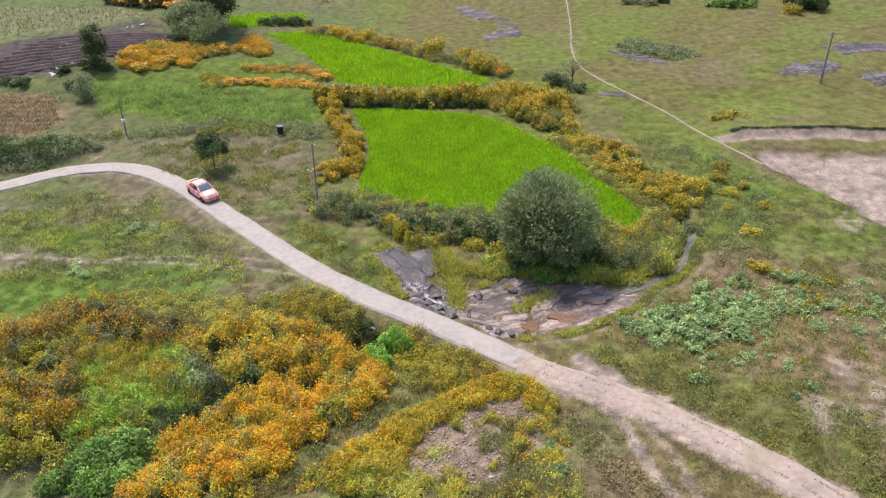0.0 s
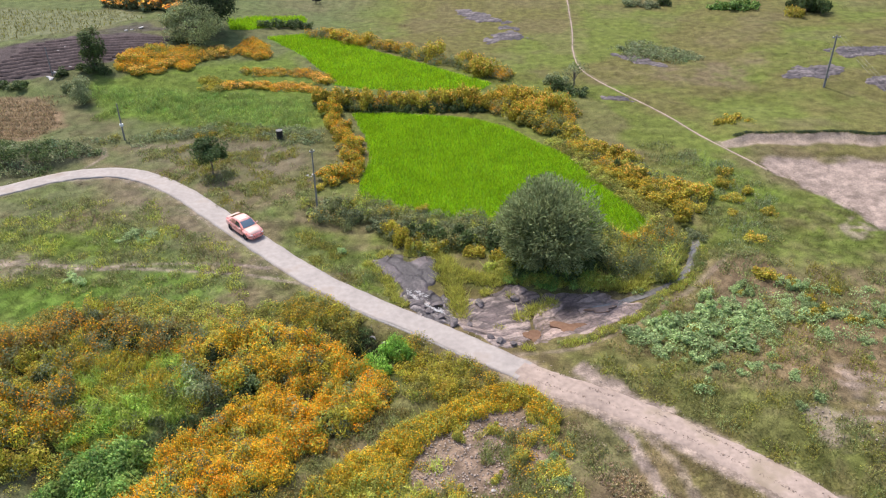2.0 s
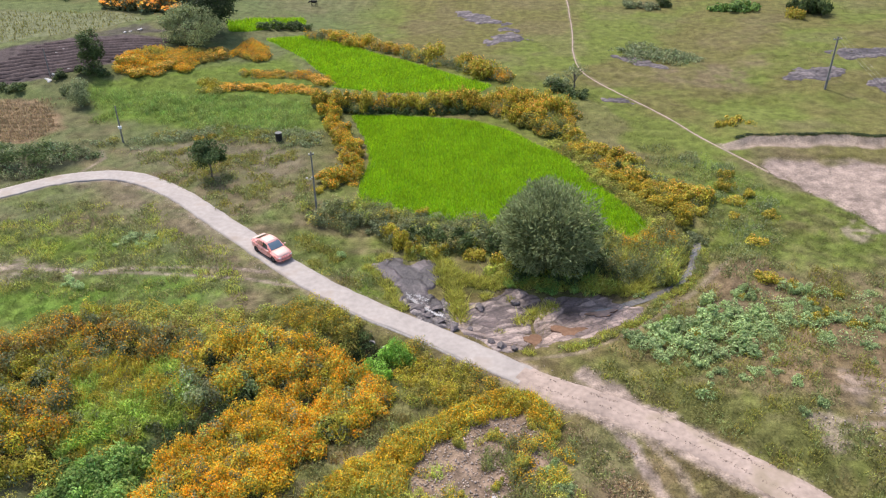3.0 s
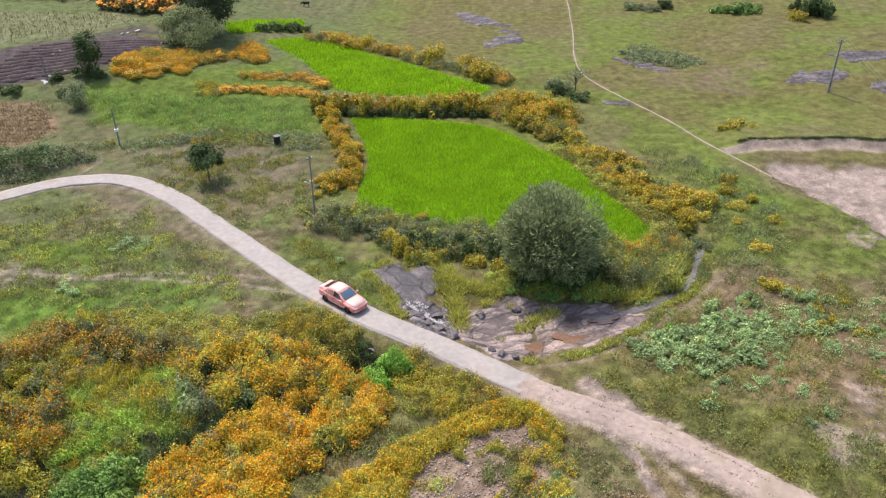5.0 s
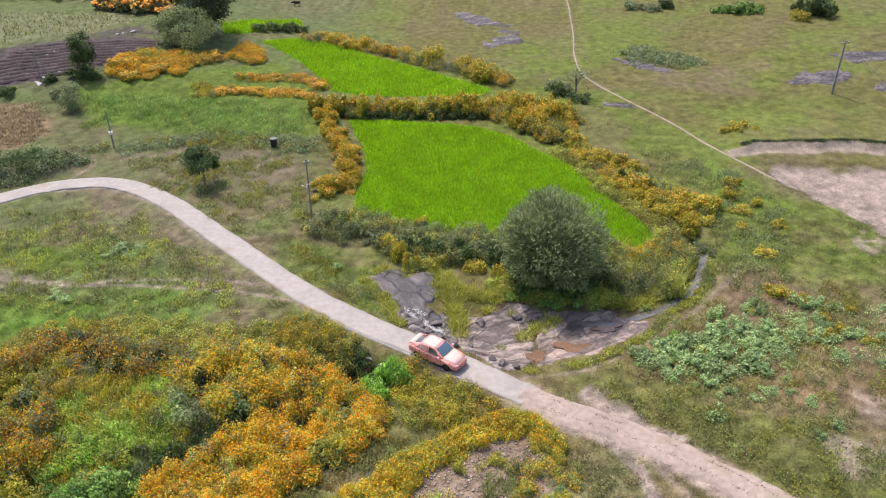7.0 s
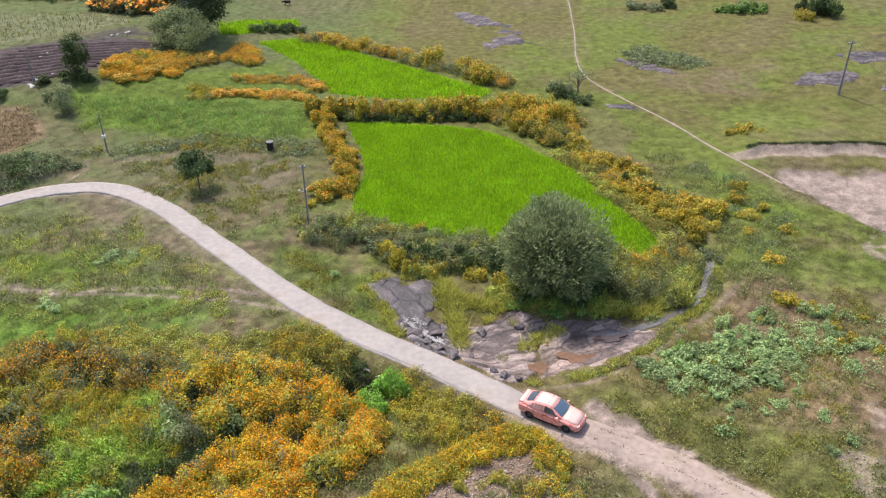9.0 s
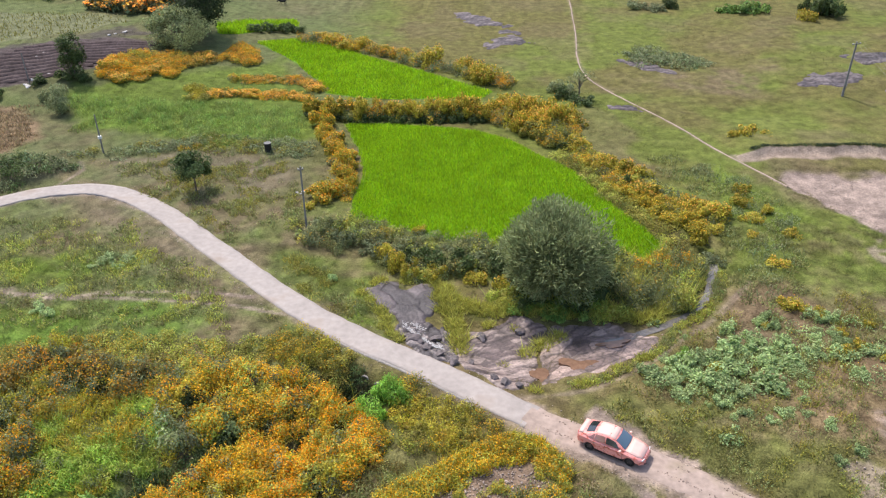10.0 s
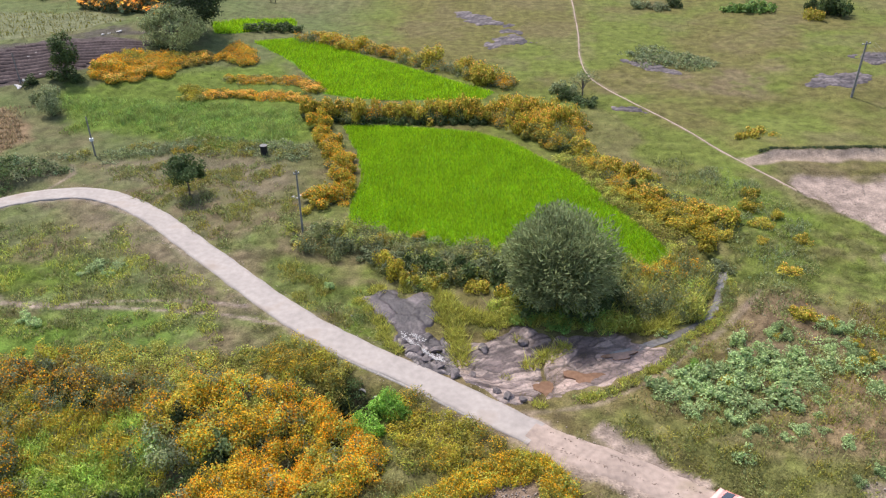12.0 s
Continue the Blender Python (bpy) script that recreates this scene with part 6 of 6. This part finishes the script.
def build_poles():
    pole(49.5, 103.0, 6.9, 0.15, 1.3, "grey wooden utility pole with a short crossarm")
    pole(45.6, 58.0, 6.9, 0.15, 1.3, "grey wooden utility pole that carries the wires on")
    pole(-13.1, 72.8, 6.7, 0.10, 0.5, "thin weathered utility pole beside scrub")
    pole(-38.6, 90.7, 4.6, 0.10, 0.0, "short thin post with a white fitting", 2.1)
    pole(-53.8, 107.7, 4.0, 0.08, 0.0, "thin leaning post at the ploughed field")
    for k in (-0.5, 0.0, 0.5):
        wire((49.8 + k, 103.0 - 0.3 * k, gz(49.5, 103) + 7.0), (45.6 + k, 58.0, gz(45.6, 58) + 7.0), 0.6)
    root = new("drum")
    root.matrix_basis = pose(-19.9, 90.3, gz(-19.9, 90.3))
    bm = bmesh.new()
    for z0, z1, r in ((0, 0.34, 0.38), (0.34, 0.38, 0.40), (0.38, 0.72, 0.38), (0.72, 0.76, 0.40), (0.76, 1.08, 0.38)):
        prism(bm, circle(r, 16), z0, z1)
    part("barrel", bm, M_DRUM, root)
    bm = bmesh.new()
    prism(bm, circle(0.40, 16), 1.08, 1.13)
    part("rim", bm, M_POLE, root)
    tagged(root, "black metal drum standing in the grass", "drum")


def build_culvert():
    """Two short pipes that carry the stream out below the lane."""
    for x, y in ((-5.6, 53.3), (-4.6, 52.5)):
        root = tagged(new("culvert_pipe"), "grey concrete culvert pipe below the lane", "pipe", "culvert pipes")
        root.matrix_basis = pose(x, y, -0.85, 90, 0, -32)
        bm = bmesh.new()
        rings = [[bm.verts.new((r * math.cos(a), r * math.sin(a), z)) for a in np.linspace(0, 2 * math.pi, 20, endpoint=False)] for r, z in ((0.42, -0.8), (0.42, 0.9), (0.33, 0.9), (0.33, -0.8))]
        for a, b in zip(rings, rings[1:] + rings[:1]):
            for k in range(20):
                bm.faces.new((a[k], a[(k + 1) % 20], b[(k + 1) % 20], b[k]))
        part("barrel", bm, M_KERB, root)


def ball(bm, c, r, n=2):
    """An egg-shaped lump."""
    m = Matrix.Translation(c) @ Matrix.Diagonal((*r, 1))
    bmesh.ops.create_icosphere(bm, subdivisions=n, radius=1.0, matrix=m)


def build_cow():
    root = tagged(new("cow"), "small black grazing cow walking over the far meadow", "cow")
    hide = material("black_hide", (0.025, 0.022, 0.02), 0.8, size=4, vary=0.3)
    bm = bmesh.new()
    ball(bm, (0, 0, 1.05), (0.85, 0.34, 0.40))
    ball(bm, (0.55, 0, 1.15), (0.40, 0.28, 0.36))
    ball(bm, (-0.6, 0, 1.12), (0.36, 0.30, 0.34))
    part("body", bm, hide, root, smooth=True)
    bm = bmesh.new()
    ball(bm, (1.0, 0, 1.1), (0.35, 0.15, 0.20))
    ball(bm, (1.32, 0, 0.95), (0.26, 0.12, 0.14))
    for s in (-1, 1):
        ball(bm, (1.16, s * 0.2, 1.1), (0.04, 0.12, 0.06), 1)
    part("head", bm, hide, root, smooth=True)
    bm = bmesh.new()
    tube(bm, [(-0.93, 0, 1.25), (-1.02, 0, 0.9), (-1.0, 0.02, 0.5)], [0.04, 0.03, 0.05], 5)
    part("tail", bm, hide, root)
    legs = []
    for x in (0.55, -0.62):
        for s in (-0.18, 0.18):
            bm = bmesh.new()
            tube(bm, [(0, 0, 0.1), (0.02, 0, -0.35), (-0.01, 0, -0.62), (0.02, 0, -0.86)], [0.12, 0.075, 0.055, 0.07], 6)
            ob = part("leg", bm, hide, root)
            legs.append((ob, x, s))
    root.scale = (0.68, 0.68, 0.68)
    return root, legs


# ---- the car ----
# the red spots paint mottled reflections onto the salmon body
M_PAINT = material("salmon_paint_with_reflections", (0.78, 0.31, 0.275), 0.28, size=4.5, vary=0.10, spec=0.5, coat=0.6, spots=((0.58, 0.13, 0.085), 0.50, 0))
# paler copy of the salmon paint: sky light painted onto the upper panels
M_SKYLIT = material("sky_lit_salmon_paint", (0.72, 0.46, 0.40), 0.42, size=2.0, vary=0.06, spec=0.4, coat=0.15)
# blue-grey base colour stands in for the sky mirrored in the windscreen
M_GLASS = material("sky_reflection_glass", (0.07, 0.11, 0.15), 0.05, size=2, vary=0.05, spec=0.8, coat=1.0)
M_SIDE = material("dark_side_glass", (0.018, 0.022, 0.027), 0.06, size=2, vary=0.05, spec=0.6, coat=0.6)
# rose base colour paints a reflection on the rear side windows
M_REAR = material("rosy_painted_reflection", (0.30, 0.13, 0.105), 0.08, size=2, vary=0.1, spec=0.7, coat=1.0)
M_RUBBER = material("tyre_rubber", (0.018, 0.017, 0.017), 0.85, size=8, vary=0.2)
M_RIM = material("dark_alloy", (0.10, 0.10, 0.105), 0.4, 0.7, size=5)
M_TRIM = material("black_trim", (0.02, 0.02, 0.02), 0.5, size=5)
M_LAMP = material("lamp_lens", (0.75, 0.75, 0.74), 0.12, size=5, vary=0.05, coat=1.0)
M_TAIL = material("tail_lens", (0.35, 0.02, 0.02), 0.15, size=5, coat=1.0)
M_CHROME = material("chrome", (0.7, 0.7, 0.72), 0.15, 1.0, size=5, vary=0.05)


def loft(sections, close_ends=True):
    bm = bmesh.new()
    rings = [[bm.verts.new(p) for p in s] for s in sections]
    n = len(rings[0])
    for a, b in zip(rings, rings[1:]):
        for k in range(n - 1):
            bm.faces.new((a[k], a[k + 1], b[k + 1], b[k]))
        bm.faces.new((a[n - 1], a[0], b[0], b[n - 1]))
    if close_ends:
        bm.faces.new(rings[0])
        bm.faces.new(rings[-1][::-1])
    bmesh.ops.recalc_face_normals(bm, faces=bm.faces)
    return bm


def mirror_ring(x, half):
    """A ring at station x from (y, z) points on one side, bottom to top."""
    return [(x, y, z) for y, z in half] + [(x, -y, z) for y, z in half[::-1]]


def sheet(bm, rows, off):
    """A curved panel through rows of points, given a little thickness."""
    a = [[bm.verts.new(p) for p in r] for r in rows]
    b = [[bm.verts.new(Vector(p) - Vector(off)) for p in r] for r in rows]
    for g in (a, b):
        for r0, r1 in zip(g, g[1:]):
            for i in range(len(r0) - 1):
                bm.faces.new((r0[i], r0[i + 1], r1[i + 1], r1[i]))
    edge_a = a[0] + [r[-1] for r in a[1:]] + a[-1][-2::-1] + [r[0] for r in a[-2:0:-1]]
    edge_b = b[0] + [r[-1] for r in b[1:]] + b[-1][-2::-1] + [r[0] for r in b[-2:0:-1]]
    for i in range(len(edge_a)):
        j = (i + 1) % len(edge_a)
        bm.faces.new((edge_a[i], edge_a[j], edge_b[j], edge_b[i]))
    bmesh.ops.recalc_face_normals(bm, faces=bm.faces)


WHEEL_R, AXLES, HALF_TRACK = 0.325, (1.36, -1.29), 0.76
# station, half width, underside, shoulder, top at the middle
BODY = ((2.24, 0.46, 0.30, 0.50, 0.58), (2.16, 0.66, 0.22, 0.58, 0.68), (1.96, 0.80, 0.19, 0.67, 0.77), (1.70, 0.87, 0.30, 0.74, 0.84), (1.36, 0.88, 0.42, 0.80, 0.90), (1.02, 0.88, 0.30, 0.84, 0.95),
        (0.80, 0.885, 0.20, 0.86, 0.99), (0.20, 0.89, 0.19, 0.88, 1.0), (-0.40, 0.89, 0.19, 0.90, 1.01), (-0.95, 0.89, 0.24, 0.92, 1.03), (-1.29, 0.89, 0.42, 0.94, 1.05), (-1.62, 0.87, 0.32, 0.95, 1.07),
        (-1.92, 0.84, 0.24, 0.94, 1.07), (-2.12, 0.78, 0.26, 0.92, 1.05), (-2.22, 0.66, 0.36, 0.80, 0.88))
# cabin: station, half width at the belt, belt height, roof half width, roof height
CABIN = ((0.98, 0.76, 0.93, 0.72, 0.95), (0.58, 0.80, 0.95, 0.67, 1.22), (0.24, 0.82, 0.95, 0.64, 1.41), (-0.15, 0.83, 0.96, 0.635, 1.465), (-0.65, 0.83, 0.97, 0.63, 1.455), (-1.05, 0.82, 0.98, 0.62, 1.38), (-1.45, 0.79, 1.0, 0.64, 1.22), (-1.85, 0.72, 1.03, 0.66, 1.07))


def cabin_at(x):
    s = sorted(CABIN)
    xs = [c[0] for c in s]
    return [float(np.interp(x, xs, [c[i] for c in s])) for i in range(1, 5)]


def side_pane(bm, x0, x1, lo, hi, s):
    rows = []
    for k in (lo, (lo + hi) / 2, hi):
        r = []
        for x in np.linspace(x0[0] + (x1[0] - x0[0]) * (k - lo) / (hi - lo), x0[1] + (x1[1] - x0[1]) * (k - lo) / (hi - lo), 5):
            wb, zb, wr, zr = cabin_at(x)
            r.append((x, s * (wb + (wr - wb) * k + 0.032), zb + (zr - 0.05 - zb) * k))
        rows.append(r)
    sheet(bm, rows, (0, s * 0.03, 0))


def end_pane(bm, xa, xb, inset):
    rows = []
    for x in np.linspace(xa, xb, 4):
        wb, zb, wr, zr = cabin_at(x)
        rows.append([(x + (0.06 * (1 - k * k) if xa > 0 else -0.04 * (1 - k * k)), k * (wr - inset), zr + 0.02 + 0.015 * (1 - k * k)) for k in np.linspace(-1, 1, 7)])
    sheet(bm, rows, (0, 0, 0.03))


def build_car():
    root = tagged(new("car"), "salmon-pink sedan on the lane, its top coloured paler for sky light", "car")
    body = part("body", loft([mirror_ring(x, [(w * 0.80, zb), (w * 0.97, zb + 0.09), (w, zb + 0.24 if zb < 0.4 else zb + 0.2), (w * 0.985, zs - 0.06), (w * 0.90, zs + 0.01), (w * 0.55, zt - 0.01)]) for x, w, zb, zs, zt in BODY]), M_PAINT, root, "", True, 40)
    part("bonnet", (lambda b: (sheet(b, [[(x, k * w * 0.80, z + 0.012 - 0.05 * k * k) for k in np.linspace(-1, 1, 7)] for x, w, z in ((2.06, 0.68, 0.745), (1.70, 0.86, 0.85), (1.36, 0.87, 0.91), (0.98, 0.87, 0.96))], (0, 0, 0.03)), b)[1])(bmesh.new()), M_SKYLIT, body, "bonnet coloured paler for sky light", True)
    part("boot_lid", (lambda b: (sheet(b, [[(x, k * 0.66, z + 0.014 - 0.03 * k * k) for k in np.linspace(-1, 1, 7)] for x, z in ((-1.80, 1.08), (-1.96, 1.075), (-2.14, 1.055))], (0, 0, 0.03)), b)[1])(bmesh.new()), M_SKYLIT, body, "boot lid coloured paler for sky light", True)
    cabin = part("cabin", loft([mirror_ring(x, [(wb, zb), (wb + (wr - wb) * 0.5 + 0.015, zb + (zr - zb) * 0.5), (wr, zr - 0.05), (wr * 0.82, zr - 0.008), (wr * 0.4, zr + 0.012)]) for x, wb, zb, wr, zr in CABIN]), M_PAINT, root, "", True, 40)
    part("roof", (lambda b: (sheet(b, [[(x, k * 0.57, z + 0.02 - 0.035 * k * k) for k in np.linspace(-1, 1, 7)] for x, z in ((0.24, 1.42), (0.0, 1.455), (-0.35, 1.47), (-0.7, 1.455), (-1.02, 1.385))], (0, 0, 0.03)), b)[1])(bmesh.new()), M_SKYLIT, cabin, "roof coloured paler for sky light", True)
    bm = bmesh.new()
    end_pane(bm, 0.93, 0.30, 0.07)
    part("windscreen", bm, M_GLASS, cabin, "windscreen coloured blue-grey for the sky's reflection")
    bm = bmesh.new()
    end_pane(bm, -1.66, -1.16, 0.12)
    part("rear_window", bm, M_SIDE, cabin, "dark rear window")
    for s in (-1, 1):
        for x0, x1 in (((-0.26, 0.74), (-0.30, 0.30)), ((-1.02, -0.34), (-0.98, -0.37)), ((-1.42, -1.08), (-1.12, -1.04))):
            bm = bmesh.new()
            side_pane(bm, x0, x1, 0.12, 0.92, s)
            part("side_window", bm, M_SIDE if x0[1] > 0 else M_REAR, cabin)
        bm = bmesh.new()
        ball(bm, (0.72, s * 0.95, 1.0), (0.09, 0.11, 0.075))
        box(bm, 0.70, 0.76, min(s * 0.84, s * 0.95), max(s * 0.84, s * 0.95), 0.95, 0.99)
        part("wing_mirror", bm, M_SKYLIT, root)
        for xh in (-0.12, -1.0):
            bm = bmesh.new()
            box(bm, xh - 0.1, xh + 0.1, min(s * 0.875, s * 0.905), max(s * 0.875, s * 0.905), 0.80, 0.83)
            part("door_handle", bm, M_CHROME, root)
        for xd in (0.86, -0.30, -1.02):
            bm = bmesh.new()
            box(bm, xd - 0.006, xd + 0.006, min(s * 0.85, s * 0.894), max(s * 0.85, s * 0.894), 0.36, 0.86)
            part("door_gap", bm, M_TRIM, body)
        bm = bmesh.new()
        sheet(bm, [[(2.16 - 0.9 * abs(y - 0.45) ** 2, s * y, z) for y in (0.44, 0.58, 0.72)] for z in (0.60, 0.68)], (0.04, 0, 0))
        part("headlight", bm, M_LAMP, root, "clear headlight")
        bm = bmesh.new()
        sheet(bm, [[(-2.225 + 0.9 * abs(y - 0.42) ** 2, s * y, z) for y in (0.42, 0.58, 0.74)] for z in (0.80, 0.93)], (-0.04, 0, 0))
        part("tail_light", bm, M_TAIL, root, "red tail light")
        bm = bmesh.new()
        box(bm, -0.9, 0.95, min(s * 0.83, s * 0.895), max(s * 0.83, s * 0.895), 0.19, 0.25)
        part("sill", bm, M_TRIM, body)
    for name, x0, x1, w, z0, z1, mat in (("grille", 2.17, 2.235, 0.40, 0.47, 0.57, M_TRIM), ("lower_grille", 2.15, 2.23, 0.52, 0.29, 0.38, M_TRIM), ("number_plate", -2.25, -2.20, 0.26, 0.62, 0.73, M_INSUL)):
        bm = bmesh.new()
        box(bm, x0, x1, -w, w, z0, z1)
        part(name, bm, mat, root)
    wheels = []
    for x in AXLES:
        for s in (-1, 1):
            wheel = new("wheel")
            wheel.parent = root
            wheel.location = (x, s * HALF_TRACK, WHEEL_R)
            prof = ((0.20, -0.09), (0.29, -0.115), (0.318, -0.09), (WHEEL_R, -0.05), (WHEEL_R, 0.05), (0.318, 0.09), (0.29, 0.115), (0.20, 0.09))
            bm = bmesh.new()
            rings = [[bm.verts.new((r * math.cos(a), y + s * 0.03, r * math.sin(a))) for r, y in prof] for a in np.linspace(0, 2 * math.pi, 24, endpoint=False)]
            for i in range(24):
                for k in range(8):
                    bm.faces.new((rings[i][k], rings[i][(k + 1) % 8], rings[(i + 1) % 24][(k + 1) % 8], rings[(i + 1) % 24][k]))
            bmesh.ops.recalc_face_normals(bm, faces=bm.faces)
            part("tyre", bm, M_RUBBER, wheel)
            bm = bmesh.new()
            prism(bm, circle(0.205, 20), -0.05, 0.03)
            for k in range(5):
                a = k * 2 * math.pi / 5
                c, d = Vector((math.cos(a), math.sin(a), 0)), Vector((-math.sin(a), math.cos(a), 0))
                q = [bm.verts.new(c * r + d * w + Vector((0, 0, z))) for z in (0.02, 0.075) for r, w in ((0.03, -0.035), (0.2, -0.022), (0.2, 0.022), (0.03, 0.035))]
                for f in ((4, 5, 6, 7), (0, 1, 5, 4), (1, 2, 6, 5), (2, 3, 7, 6), (3, 0, 4, 7)):
                    bm.faces.new([q[i] for i in f])
            bm.transform(Matrix.Translation((0, s * 0.03, 0)) @ Matrix.Rotation(radians(-90 * s), 4, "X"))
            part("rim", bm, M_RIM, wheel)
            wheels.append((wheel, x, s))
    return root, wheels


build_stream()
build_stones()
build_trees()
build_bushes()
build_poles()
build_culvert()
build_thickets()
build_paddies()
build_grass()
COW, COW_LEGS = build_cow()
CAR, CAR_WHEELS = build_car()

# the car's way along the lane: seconds, x, y
CAR_WAY = ((0, -25.25, 74.86), (0.5, -23.85, 73.33), (1, -22.42, 71.71), (1.5, -20.96, 70.0), (2, -19.42, 68.5), (2.5, -17.8, 66.95), (3, -16.06, 65.11), (5, -8.65, 57.9), (5.5, -6.78, 56.4), (6, -4.84, 54.85), (6.5, -2.85, 53.3),
           (7, -0.84, 51.96), (9, 6.85, 46.84), (9.5, 8.64, 45.7), (10, 10.35, 44.68), (10.5, 11.93, 43.63), (11, 13.5, 42.55), (11.5, 15.04, 41.39))


def motions():
    way = np.array(CAR_WAY)
    fx, fy = np.polyfit(way[:, 0], way[:, 1], 5), np.polyfit(way[:, 0], way[:, 2], 5)
    vx, vy = np.polyder(fx), np.polyder(fy)
    t = np.arange(0, 12.001, 0.1)
    x, y = np.polyval(fx, t), np.polyval(fy, t)
    head = np.degrees(np.arctan2(np.polyval(vy, t), np.polyval(vx, t)))
    # ride height: on the concrete, then on the lower dirt track
    z = np.array([gz(a, b) for a, b in zip(x, y)]) + np.interp(x, (4.5, 6.5), (0.075, 0.09))
    walk(CAR, [(float(a), pose(b, c, d, 0, 0, e)) for a, b, c, d, e in list(zip(t, x, y, z, head))[::5]])
    run = np.concatenate([[0], np.cumsum(np.hypot(np.diff(x), np.diff(y)))])
    for wheel, wx, s in CAR_WHEELS:
        walk(wheel, [(float(a), pose(wx, s * HALF_TRACK, WHEEL_R, 0, math.degrees(r / WHEEL_R), 0)) for a, r in zip(t, run)])
    cows = [(float(a), -22.3 - 0.62 * float(a), 151.3) for a in np.arange(0, 12.01, 0.4)]
    walk(COW, [(a, pose(b, c, gz(b, c) - 0.02, 0, 0, 180)) for a, b, c in cows])
    for i, (leg, lx, s) in enumerate(COW_LEGS):
        walk(leg, [(float(a), pose(lx, s, 0.86, 0, 16 * math.sin(2 * math.pi * float(a) / 1.6 + math.pi * (i in (1, 2))), 0)) for a in np.arange(0, 12.01, 0.2)])


motions()
